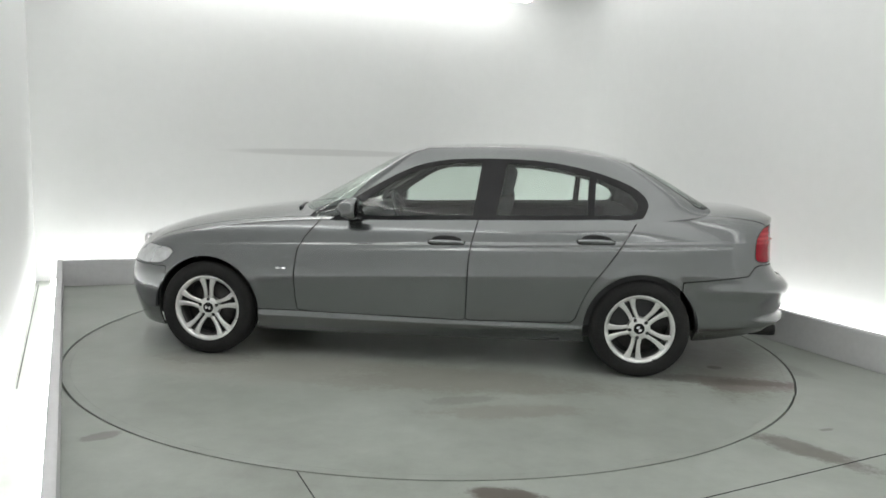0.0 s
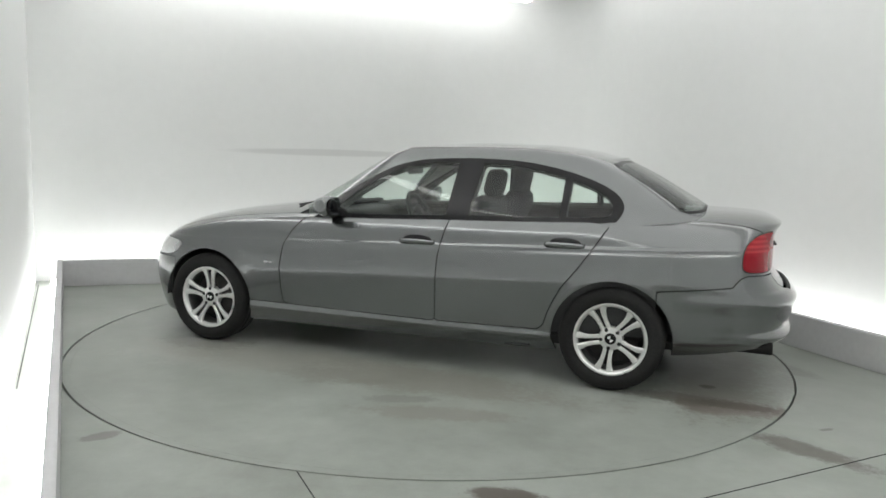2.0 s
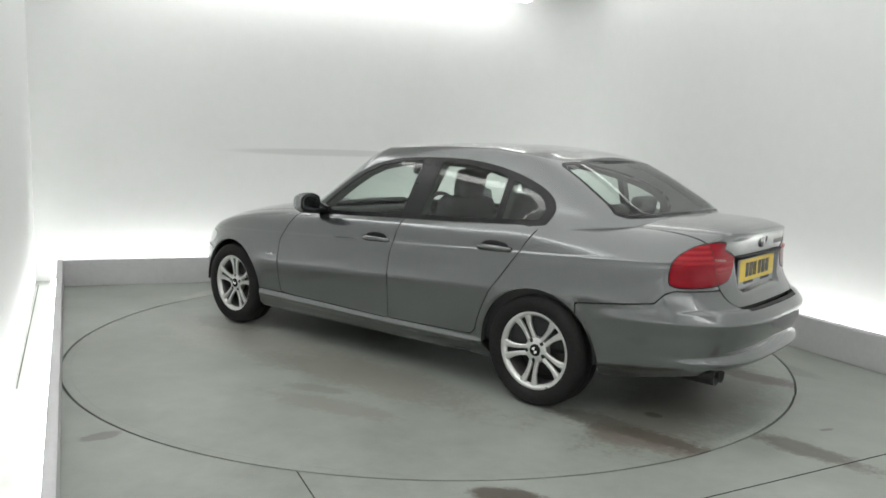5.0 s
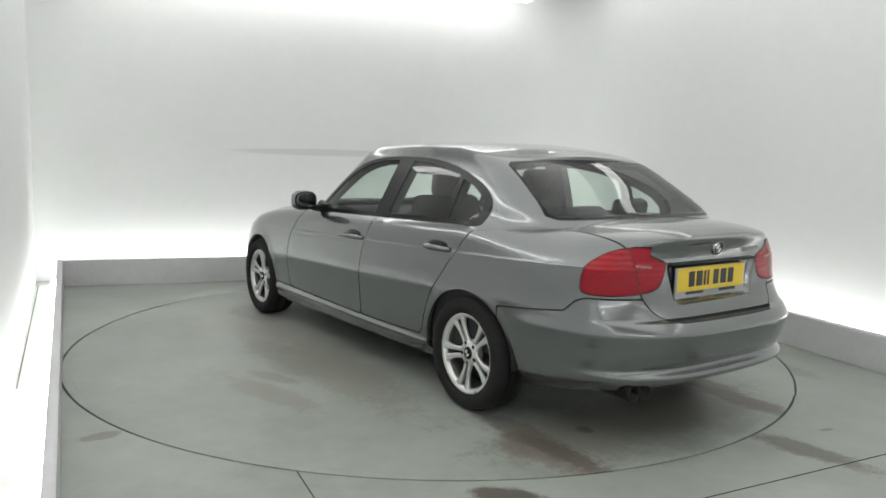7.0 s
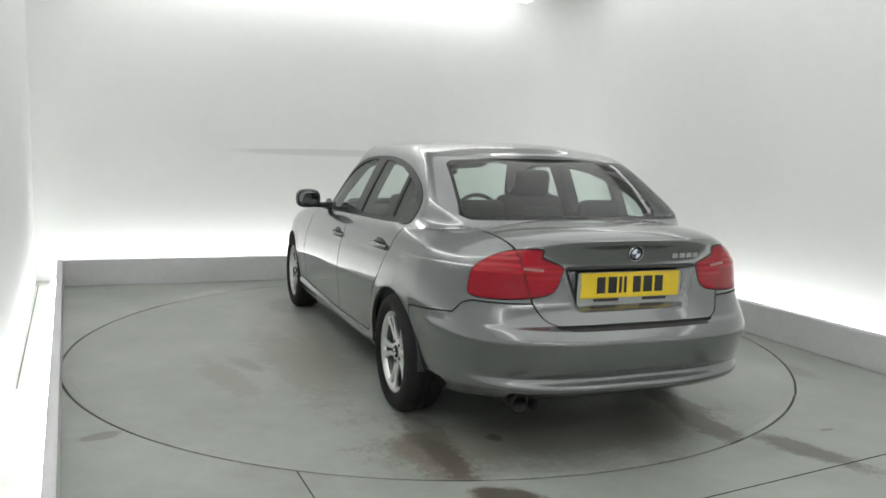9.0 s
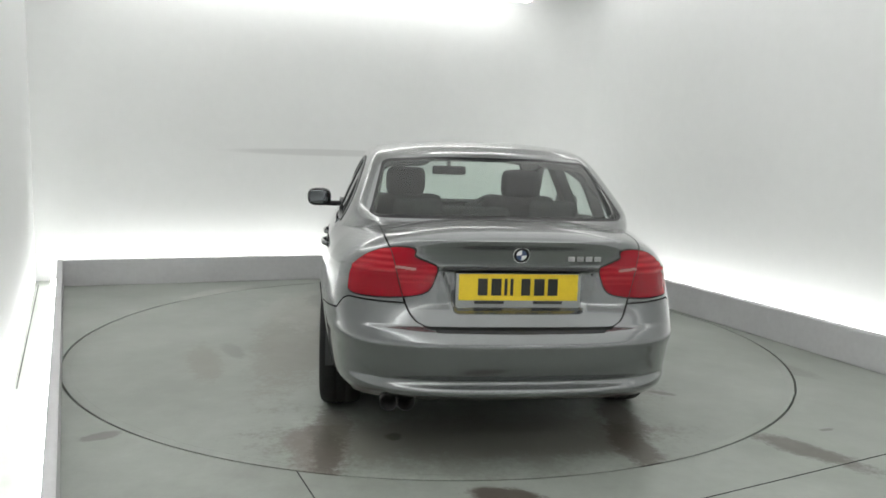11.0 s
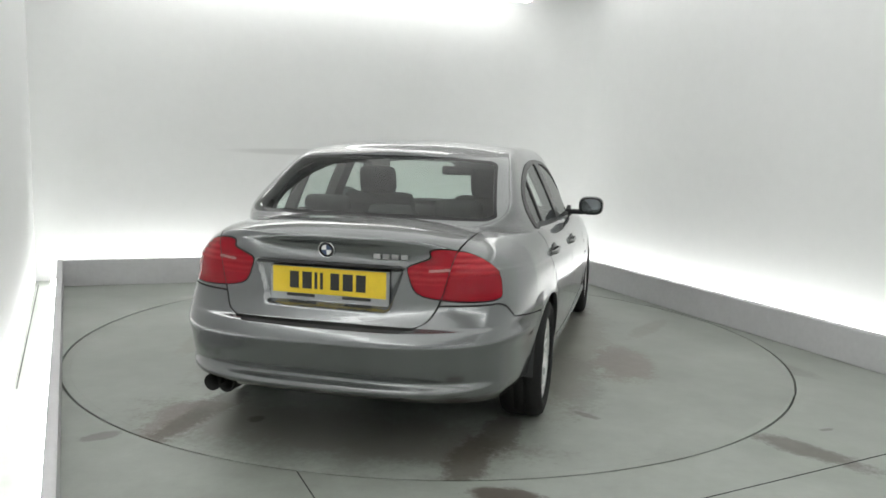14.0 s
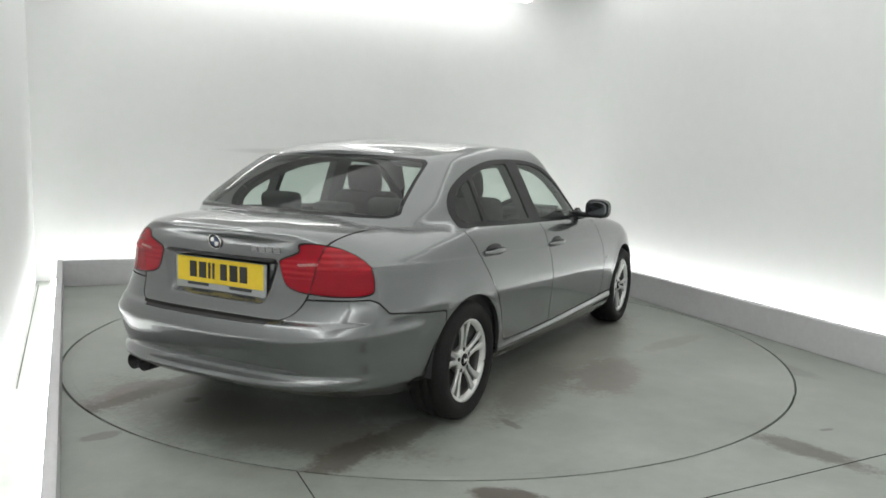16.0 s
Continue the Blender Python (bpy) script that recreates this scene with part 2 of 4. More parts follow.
def knots(*pairs):
    """A smooth curve through (x, value) pairs, as a function of arrays."""
    xs, ys = np.array(pairs, float).T
    if xs[0] > xs[-1]:
        xs, ys = xs[::-1], ys[::-1]
    d = np.diff(ys) / np.diff(xs)
    g = np.zeros(len(xs))
    g[0], g[-1] = d[0], d[-1]
    for k in range(1, len(xs) - 1):
        if d[k - 1] * d[k] > 0:
            g[k] = 2 * d[k - 1] * d[k] / (d[k - 1] + d[k])

    def f(x):
        x = np.clip(np.asarray(x, float), xs[0], xs[-1])
        k = np.clip(np.searchsorted(xs, x, "right") - 1, 0, len(xs) - 2)
        h = xs[k + 1] - xs[k]
        t = (x - xs[k]) / h
        return (ys[k] * (1 + 2 * t) * (1 - t) ** 2 + g[k] * h * t * (1 - t) ** 2
                + ys[k + 1] * t * t * (3 - 2 * t) + g[k + 1] * h * t * t * (t - 1))
    return f


# ---- the booth ----
FLOOR_R, ROOM_H, KERB_H = 2.446, 3.02, 0.245
CEIL_H = ROOM_H + 0.15


def line_cross(n1, d1, n2, d2):
    return Vector(np.linalg.solve(np.array([n1, n2]), np.array([d1, d2])))


def unit(deg):
    return (math.cos(radians(deg)), math.sin(radians(deg)))


N_RIGHT, N_BACK, N_LEFT, N_FRONT = unit(22.0), unit(109.1), unit(205.5), unit(289.1)


def ring_of(dr, db, dl, df):
    """The four corners of the room's plan at those distances from the turntable's middle."""
    return [line_cross(N_LEFT, dl, N_BACK, db), line_cross(N_BACK, db, N_RIGHT, dr), line_cross(N_RIGHT, dr, N_FRONT, df), line_cross(N_FRONT, df, N_LEFT, dl)]


KERB_IN = ring_of(2.485, 2.65, 2.425, 6.2)
KERB_OUT = ring_of(2.545, 2.71, 2.47, 6.26)
WALL_IN = ring_of(2.84, 3.0, 2.665, 6.5)
WALL_OUT = ring_of(2.96, 3.14, 2.80, 6.62)


def slab(bm, a0, a1, b0, b1, z0, z1):
    """A straight wall between the inner edge a0-a1 and the outer edge b0-b1."""
    lo = [bm.verts.new((p.x, p.y, z0)) for p in (a0, a1, b1, b0)]
    hi = [bm.verts.new((p.x, p.y, z1)) for p in (a0, a1, b1, b0)]
    bm.faces.new(lo[::-1])
    bm.faces.new(hi)
    for k in range(4):
        bm.faces.new((lo[k], lo[(k + 1) % 4], hi[(k + 1) % 4], hi[k]))
    bmesh.ops.recalc_face_normals(bm, faces=bm.faces[:])


def booth():
    names = ("back", "right", "front", "left")
    for k, n in enumerate(names):
        j = (k + 1) % 4
        bm = bmesh.new()
        slab(bm, WALL_IN[k], WALL_IN[j], WALL_OUT[k], WALL_OUT[j], -0.02, ROOM_H + 0.3)
        tagged(obj("wall_" + n, bm, BACKDROP if n == "back" else WALL), "smooth white studio backdrop wall lit along its foot", "wall", kind="structure")
        bm = bmesh.new()
        slab(bm, KERB_IN[k], KERB_IN[j], KERB_OUT[k], KERB_OUT[j], 0, KERB_H)
        bmesh.ops.bevel(bm, geom=bm.edges[:], offset=0.006, segments=2, affect="EDGES")
        tagged(obj("kerb_" + n, bm, KERB), "low grey painted kerb in front of the light trough", "kerb", kind="structure")
        # light battens: one in the trough, one under the ceiling's edge
        # the front pair, behind the camera, is added as unseen fill
        a, b = (KERB_OUT[k] + WALL_IN[k]) / 2, (KERB_OUT[j] + WALL_IN[j]) / 2
        mid, way = (a + b) / 2, b - a
        turn, length = math.degrees(math.atan2(way.y, way.x)), way.length - 1.1
        bm = bmesh.new()
        low = mid if k < 3 else mid - Vector(N_LEFT) * 0.06
        box(bm, low.x, low.y, 0.05, length + 0.75, 0.07 if k < 3 else 0.04, 0.05, turn, 0.012)
        tagged(obj("light_batten", bm, LED_LOW_SIDE if n == "right" else LED_LOW), "white strip light lying in the trough behind the kerb", "light", group="trough lights")
        high = mid - Vector((N_BACK, N_RIGHT, N_FRONT, N_LEFT)[k]) * 0.12
        bm = bmesh.new()
        box(bm, high.x, high.y, ROOM_H + 0.02, length, 0.12, 0.05, turn, 0.012)
        lamp = tagged(obj("ceiling_strip_light", bm, {"right": LED_TOP_DIM, "front": LED_FRONT_FILL}.get(n, LED_TOP)), "white strip light along the ceiling edge", "light", group="ceiling edge lights")
        bm = bmesh.new()
        box(bm, high.x, high.y, (ROOM_H + 0.045 + CEIL_H) / 2, length - 0.3, 0.07, CEIL_H - ROOM_H - 0.045, turn, 0.006)
        obj("housing", bm, KERB, lamp)
    # the backdrop runs round the corner in a curve
    n1, n2, rad = Vector(N_BACK), Vector(N_RIGHT), 0.75
    mid = line_cross(N_BACK, 3.0 - rad, N_RIGHT, 2.84 - rad)
    a0, a1 = math.atan2(n1.y, n1.x), math.atan2(n2.y, n2.x)
    bm = bmesh.new()
    cols = []
    for k in range(73):
        a = a0 + (a1 - a0) * k / 72
        p = mid + Vector((math.cos(a), math.sin(a))) * (rad - 0.0008)
        q = mid + Vector((math.cos(a), math.sin(a))) * (rad + 0.03)
        cols.append([bm.verts.new((v.x, v.y, z)) for v, z in ((p, 0), (p, CEIL_H), (q, CEIL_H), (q, 0))])
    for a, b in zip(cols, cols[1:]):
        for j in range(4):
            bm.faces.new((a[j], b[j], b[(j + 1) % 4], a[(j + 1) % 4]))
    bmesh.ops.recalc_face_normals(bm, faces=bm.faces[:])
    tagged(obj("wall_corner", bm, WALL, smooth=False), "curved white corner of the studio backdrop", "wall", kind="structure")
    # the joint at the foot of the wall
    bm = bmesh.new()
    box(bm, -2.99, 0.13, 0.0015, 3.35, 0.007, 0.003, -64.7)
    tagged(obj("trim_trough_joint", bm, SEAM), "thin dark joint along the trough floor", "joint", kind="structure")
    # one wide fill softbox under the ceiling, added out of view
    p = Vector(N_RIGHT) * 0.05 + Vector(N_BACK) * -1.8
    bm = bmesh.new()
    box(bm, p.x, p.y, CEIL_H - 0.02, 4.4, 5.0, 0.04, 20.5, 0.01)
    tagged(obj("ceiling_fill_panel", bm, LED_FILL), "wide flat white fill panel added out of view on the ceiling", "light")
    bm = bmesh.new()
    vs = [bm.verts.new((p.x, p.y, z)) for z in (CEIL_H, CEIL_H + 0.1) for p in WALL_IN]
    bm.faces.new(vs[:4]), bm.faces.new(vs[4:])
    for k in range(4):
        bm.faces.new((vs[k], vs[(k + 1) % 4], vs[4 + (k + 1) % 4], vs[4 + k]))
    bmesh.ops.recalc_face_normals(bm, faces=bm.faces[:])
    tagged(obj("ceiling", bm, CEILING), "plain grey ceiling of the photo booth", "ceiling", kind="structure")

    # floor with a round hole for the turntable
    bm = bmesh.new()
    n = 192
    inner = [bm.verts.new((FLOOR_R * math.cos(2 * math.pi * k / n), FLOOR_R * math.sin(2 * math.pi * k / n), 0)) for k in range(n)]
    low = [bm.verts.new((v.co.x, v.co.y, -0.06)) for v in inner]
    outer = []
    normals = ((N_RIGHT, 2.96), (N_BACK, 3.14), (N_LEFT, 2.8), (N_FRONT, 6.62))
    for k in range(n):
        dx, dy = math.cos(2 * math.pi * k / n), math.sin(2 * math.pi * k / n)
        r = min(d / (nx * dx + ny * dy) for (nx, ny), d in normals if nx * dx + ny * dy > 1e-6)
        outer.append(bm.verts.new((r * dx, r * dy, 0)))
    for k in range(n):
        j = (k + 1) % n
        bm.faces.new((inner[k], outer[k], outer[j], inner[j]))
        bm.faces.new((low[k], inner[k], inner[j], low[j]))
    bm.faces.new(low)
    tagged(obj("floor", bm, FLOOR), "grey-green painted concrete floor, scuffed and stained", "floor", kind="structure")
    # saw-cut joints in the floor
    for (x0, y0), (x1, y1) in (((-0.552, -2.385), (-0.30, -2.93)), ((0.9, -2.66), (2.75, -1.75))):
        bm = bmesh.new()
        ln = math.hypot(x1 - x0, y1 - y0)
        box(bm, (x0 + x1) / 2, (y0 + y1) / 2, 0.0005, ln, 0.0045, 0.003, math.degrees(math.atan2(y1 - y0, x1 - x0)))
        tagged(obj("trim_floor_joint", bm, SEAM), "thin dark joint in the painted floor", "joint", kind="structure")


booth()


def turntable():
    t = tagged(new("turntable"), "round grey-green painted turntable, flush with the floor, stained", "turntable")
    n = 192

    def turned(prof, close):
        bm = bmesh.new()
        rings = [[bm.verts.new((r * math.cos(2 * math.pi * k / n), r * math.sin(2 * math.pi * k / n), z)) for k in range(n)] for r, z in prof]
        if not close:
            bm.faces.new(rings[0])
            bm.faces.new(rings[-1][::-1])
        for a, b in zip(rings, rings[1:] + (rings[:1] if close else [])):
            for k in range(n):
                bm.faces.new((a[k], b[k], b[(k + 1) % n], a[(k + 1) % n]))
        bmesh.ops.recalc_face_normals(bm, faces=bm.faces[:])
        return bm
    edge = FLOOR_R - 0.013
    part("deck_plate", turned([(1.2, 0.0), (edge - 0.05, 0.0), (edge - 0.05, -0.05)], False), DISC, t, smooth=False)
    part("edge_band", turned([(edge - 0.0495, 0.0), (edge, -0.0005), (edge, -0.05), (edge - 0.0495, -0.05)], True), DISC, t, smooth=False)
    return t


TURNTABLE = turntable()


# ---- the car: x forward, y to its left, z up; the ground at 0, midway between the axles ----
AXLE, WHEEL_R, ARCH_R = 1.38, 0.307, 0.348
CAR = tagged(new("saloon_car"), "dark metallic grey four-door saloon with silver alloy wheels on a turntable", "car")


def ends(x, xs, xe, p, q):
    e = np.clip((x - xs) / (xe - xs), 0, 1)
    return np.maximum(1 - e ** p, 0) ** (1 / q)


def stations(n, width, xsf, xef, pf, qf, xsr, xer, pr, qr):
    """Even steps along half the plan's outline, from the nose to the tail: the zone and place in the zone of each, and its way from the tail's middle."""
    t = np.linspace(0, 1, 3000)
    far = 1 - (1 - t) ** 5
    x = np.concatenate([xsf + (xef - xsf) * far[::-1], np.linspace(xsf, xsr, 3000)[1:-1], xsr + (xer - xsr) * far])
    y = width * ends(x, xsf, xef, pf, qf) * ends(x, xsr, xer, pr, qr)
    way = np.concatenate([[0], np.cumsum(np.hypot(np.diff(x), np.diff(y)))])
    xs = np.interp(np.linspace(0, way[-1], n), way, x)
    xs[0], xs[-1] = xef, xer
    return xs, way[-1] - np.linspace(0, way[-1], n)


def shell(n, rows, deck_rows, plan, width, front_end, rear_end, bottom, top, crown, bulge=None, dent=None, round_top=0.04, deck_power=2.4, tail_power=1):
    """Half a body shell: an upright wall round the plan's outline, then a deck from its top edge to the middle.
    Columns of the result: x, y, z, way from the tail's middle, 0 to 1 up the wall and on to 2 at the middle, normal."""
    (xsf, xef, pf, qf), (xsr, xer, pr, qr) = plan
    xr, way = stations(n, float(width(np.array(0.0), np.array(0.6))), xsf, xef, pf, qf, xsr, xer, pr, qr)
    f = np.where(xr > xsf, (xr - xsf) / (xef - xsf), 0.0)[:, None]
    r = np.where(xr < xsr, (xr - xsr) / (xer - xsr), 0.0)[:, None]
    v = np.linspace(0, 1, rows)[None, :]
    zb, zt = bottom(xr)[:, None], top(xr)[:, None]
    z = zb + (zt - zb) * v
    x = xr[:, None] + f * (front_end(z) - xef) + r ** tail_power * (rear_end(z) - xer)
    e = np.maximum(1 - f ** pf, 0) ** (1 / qf) * np.maximum(1 - r ** pr, 0) ** (1 / qr)
    k = np.clip((v - 0.86) / 0.14, 0, 1)
    y = (width(x, z) - round_top * (1 - np.sqrt(1 - 0.98 * k ** 2))) * e
    if bulge is not None:
        y = y + bulge(x, z) * np.clip(e * 4 - 2, 0, 1)
    if dent is not None:
        x = x + dent(y, z) * (r > 0.5)
    P = np.stack([x, y, z], -1)
    u = np.linspace(0, 1, deck_rows + 1)[1:][None, :]
    xe_, ye, ze = P[:, -1:, 0], P[:, -1:, 1], P[:, -1:, 2]
    zc = np.maximum(crown(xe_), ze)
    D = np.stack([xe_ + 0 * u, ye * (1 - u), ze + (zc - ze) * (1 - (1 - u) ** deck_power)], -1)
    G = np.concatenate([P, D], 1)
    G[0, :, 1] = G[-1, :, 1] = 0
    G[:, -1, 1] = 0
    du, dv = np.gradient(G, axis=0), np.gradient(G, axis=1)
    du[0, :] = (0, 1, 0)
    du[-1, :] = (0, -1, 0)
    nrm = np.cross(du, dv)
    ln = np.linalg.norm(nrm, axis=-1, keepdims=True)
    nrm = np.where(ln > 1e-9, nrm / np.maximum(ln, 1e-9), (0, 0, 1))
    nrm[0, rows:] = nrm[1, rows:]
    nrm[-1, rows:] = nrm[-2, rows:]
    nrm[:, -1, 1] = 0
    m = np.concatenate([G, np.broadcast_to(way[:, None, None], G.shape[:2] + (1,)),
                        np.broadcast_to(np.concatenate([v[0], 1 + u[0]])[None, :, None], G.shape[:2] + (1,)), nrm], -1)
    a, b = G.shape[:2]
    idx = np.arange(a * b).reshape(a, b)
    quads = np.stack([idx[:-1, :-1], idx[1:, :-1], idx[1:, 1:], idx[:-1, 1:]], -1).reshape(-1, 4)
    return m.reshape(-1, 8), [tuple(q) for q in quads.tolist()]


def cut(patch, phi, gap=0.0):
    """Split a patch where phi is 0: the part with phi <= -gap, and the part with phi >= gap."""
    A, F = patch
    val = phi(A)
    out = []
    for sign in (1, -1):
        d = sign * val + gap
        inside = d <= 0
        rows, faces, cache, remap = [], [], {}, {}

        def keep(i):
            if i not in remap:
                remap[i] = len(rows)
                rows.append(A[i])
            return remap[i]

        def cross(i, j):
            key = (min(i, j), max(i, j))
            if key not in cache:
                t = d[i] / (d[i] - d[j])
                cache[key] = len(rows)
                rows.append(A[i] + (A[j] - A[i]) * t)
            return cache[key]

        for f in F:
            n_in = sum(inside[i] for i in f)
            if n_in == 0:
                continue
            if n_in == len(f):
                faces.append(tuple(keep(i) for i in f))
                continue
            poly = []
            for i, j in zip(f, f[1:] + f[:1]):
                if inside[i]:
                    poly.append(keep(i))
                if inside[i] != inside[j]:
                    poly.append(cross(i, j))
            if len(poly) > 2:
                faces.append(tuple(poly))
        out.append((np.array(rows).reshape(-1, 8), faces))
    return out


def mirrored(patch):
    A, F = patch
    B = A.copy()
    B[:, 1] *= -1
    B[:, 6] *= -1
    return B, [f[::-1] for f in F]


def joined(*patches):
    rows, faces, n = [], [], 0
    for A, F in patches:
        if len(A):
            rows.append(A)
            faces += [tuple(i + n for i in f) for f in F]
            n += len(A)
    return np.concatenate(rows), faces


def panel(name, patch, material, parent, label="", depth=0.014, shift=0.0, both=False):
    """A patch as a mesh of its own, with turned-in edges of that depth. shift: along its normals."""
    if both:
        patch = joined(patch, mirrored(patch))
    A, F = patch
    seen, remap = {}, []
    for k, key in enumerate(map(tuple, np.round(A[:, :3], 5).tolist())):
        remap.append(seen.setdefault(key, k))
    used, faces = {}, []
    for f in F:
        g = []
        for i in f:
            i = remap[i]
            if not g or (i != g[-1] and i != g[0]):
                g.append(i)
        if len(set(g)) == len(g) > 2:
            faces.append([used.setdefault(i, len(used)) for i in g])
    order = list(used)
    nr = A[order, 5:8]
    nr = nr / np.maximum(np.linalg.norm(nr, axis=1, keepdims=True), 1e-9)
    co = A[order, :3] + nr * shift
    count = {}
    for f in faces:
        for i, j in zip(f, f[1:] + f[:1]):
            count[(i, j)] = count.get((i, j), 0) + 1
    rim = [(i, j) for i, j in count if (j, i) not in count]
    n0 = len(co)
    tops = sorted({i for e in rim for i in e})
    up = {i: n0 + k for k, i in enumerate(tops)}
    dn = {i: n0 + len(tops) + k for k, i in enumerate(tops)}
    if depth and tops:
        co = np.concatenate([co, co[tops], co[tops] - nr[tops] * depth])
        nr = np.concatenate([nr, nr[tops], nr[tops]])
        faces += [[up[j], up[i], dn[i], dn[j]] for i, j in rim]
    me = bpy.data.meshes.new(name)
    plain = len(faces) - (len(rim) if depth and tops else 0)
    me.from_pydata(co.tolist(), [], faces)
    me.shade_smooth()
    if len(me.vertices) == len(nr):
        me.normals_split_custom_set_from_vertices(nr.tolist())
    me.materials.append(material)
    me.materials.append(SEAM)
    # turned-in edges are coloured dark, as the shade inside the gaps
    for f in me.polygons[plain:]:
        f.material_index = 1
    ob = new(name, me)
    ob.parent = parent
    if label:
        tagged(ob, label)
    return ob


def in_poly(pts, a=0, b=2, grow=0.0):
    """Signed distance to a polygon in two columns: below 0 inside."""
    pts = np.array(pts, float)

    def f(A):
        p = np.stack([A[:, a], A[:, b]], -1)
        best, inside = np.full(len(p), 1e9), np.zeros(len(p), bool)
        for k in range(len(pts)):
            s, t = pts[k], pts[(k + 1) % len(pts)]
            w = p - s
            e = t - s
            h = np.clip((w @ e) / (e @ e), 0, 1)
            best = np.minimum(best, np.linalg.norm(w - h[:, None] * e, axis=1))
            with np.errstate(divide="ignore", invalid="ignore"):
                c = ((s[1] > p[:, 1]) != (t[1] > p[:, 1])) & (p[:, 0] < (t[0] - s[0]) * (p[:, 1] - s[1]) / (t[1] - s[1]) + s[0])
            inside ^= c
        return np.where(inside, -best, best) - grow
    return f


def smooth_poly(pts, steps=2):
    """Corner-cutting, for rounded outlines."""
    p = [tuple(q) for q in pts]
    for _ in range(steps):
        p = [c for a, b in zip(p, p[1:] + p[:1]) for c in ((a[0] * .75 + b[0] * .25, a[1] * .75 + b[1] * .25), (a[0] * .25 + b[0] * .75, a[1] * .25 + b[1] * .75))]
    return p


# lower body
TAIL_PLAN = (7.0, 3.2)
side_w = knots((0.10, 0.74), (0.19, 0.815), (0.255, 0.872), (0.335, 0.885), (0.44, 0.8955), (0.52, 0.9035), (0.570, 0.9080), (0.584, 0.9086), (0.600, 0.9075), (0.68, 0.8985), (0.742, 0.8892),
               (0.766, 0.8815), (0.778, 0.8820), (0.789, 0.873), (0.87, 0.860), (0.94, 0.838), (1.02, 0.79))
taper = knots((2.2, 0.96), (1.38, 0.99), (0.6, 1.0), (-0.3, 1.0), (-1.0, 0.985), (-1.6, 0.948), (-2.0, 0.900), (-2.4, 0.855))


def body_width(x, z):
    back = np.clip((-1.15 - x) / 0.8, 0, 1)
    step = np.clip((z - 0.63) / 0.14, 0, 1) * np.clip((-1.70 - x) / 0.4, 0, 1)
    return -0.024 * step + side_w(z + 0.039 * np.clip(x, -2.1, 1.6)) * taper(x) - 2.3 * back * back * (3 - 2 * back) * np.clip(z - 0.855, 0, 1) ** 1.5


def plate_dent(y, z):
    def step(a, b, v):
        t = np.clip((v - a) / (b - a), 0, 1)
        return t * t * (3 - 2 * t)
    half = 0.275 + 0.33 * (z - 0.685)
    return 0.026 * step(0.672, 0.700, z) * step(0.872, 0.852, z) * step(0.022, -0.012, np.abs(y) - half)


def arch_bulge(x, z):
    out = 0
    for c in (AXLE, -AXLE):
        d = np.hypot(x - c, z - 0.305)
        out = out + 0.0055 * np.exp(-((d - 0.352) / 0.036) ** 2) * np.clip((z - 0.2) / 0.2, 0, 1)
    ledge = np.clip((1.12 - np.abs(x)) / 0.12, 0, 1) * 0.014 * np.exp(-((z - 0.283) / 0.024) ** 2)
    tail = np.clip((-1.70 - x) / 0.15, 0, 1) * 0.010 * np.exp(-((z - 0.555) / 0.04) ** 2)
    return out + ledge + tail


tail_x = knots((0.15, -2.25), (0.28, -2.285), (0.315, -2.335), (0.335, -2.374), (0.352, -2.388), (0.366, -2.386), (0.380, -2.364), (0.396, -2.350), (0.414, -2.360), (0.432, -2.371), (0.47, -2.388), (0.52, -2.402), (0.556, -2.410), (0.570, -2.408), (0.582, -2.398),
               (0.594, -2.387), (0.606, -2.373), (0.614, -2.362), (0.619, -2.348), (0.625, -2.328), (0.640, -2.312), (0.670, -2.285), (0.70, -2.265), (0.73, -2.254), (0.82, -2.250), (0.88, -2.250), (0.92, -2.256), (0.95, -2.268), (0.973, -2.284), (0.990, -2.292), (1.05, -2.25))
nose_x = knots((0.15, 2.06), (0.30, 2.12), (0.45, 2.15), (0.58, 2.12), (0.70, 2.05))
LOWER = shell(320, 110, 26, ((1.15, 2.15, 4.5, 2.2), (-1.3, -2.32, *TAIL_PLAN)), body_width, nose_x, tail_x,
              knots((2.2, 0.19), (1.75, 0.165), (1.0, 0.185), (-1.0, 0.19), (-1.72, 0.225), (-2.2, 0.295), (-2.45, 0.315)),
              knots((2.2, 0.60), (2.0, 0.675), (1.8, 0.745), (1.5, 0.815), (1.2, 0.862), (0.8, 0.900), (0.0, 0.935), (-0.9, 0.965), (-1.4, 0.985), (-1.9, 0.998), (-2.2, 0.995), (-2.45, 0.985)),
              knots((2.2, 0.62), (2.05, 0.73), (1.86, 0.80), (1.6, 0.872), (1.29, 0.925), (0.98, 0.958), (0.6, 0.98), (-1.6, 1.05), (-1.95, 1.048), (-2.12, 1.042), (-2.21, 1.028), (-2.265, 1.008), (-2.29, 0.992), (-2.45, 0.99)),
              arch_bulge, plate_dent, round_top=0.05, deck_power=3.2, tail_power=5)

# greenhouse
roof_w = knots((0.85, 0.815), (0.95, 0.800), (1.05, 0.762), (1.15, 0.718), (1.25, 0.670), (1.33, 0.628), (1.37, 0.603), (1.40, 0.582))


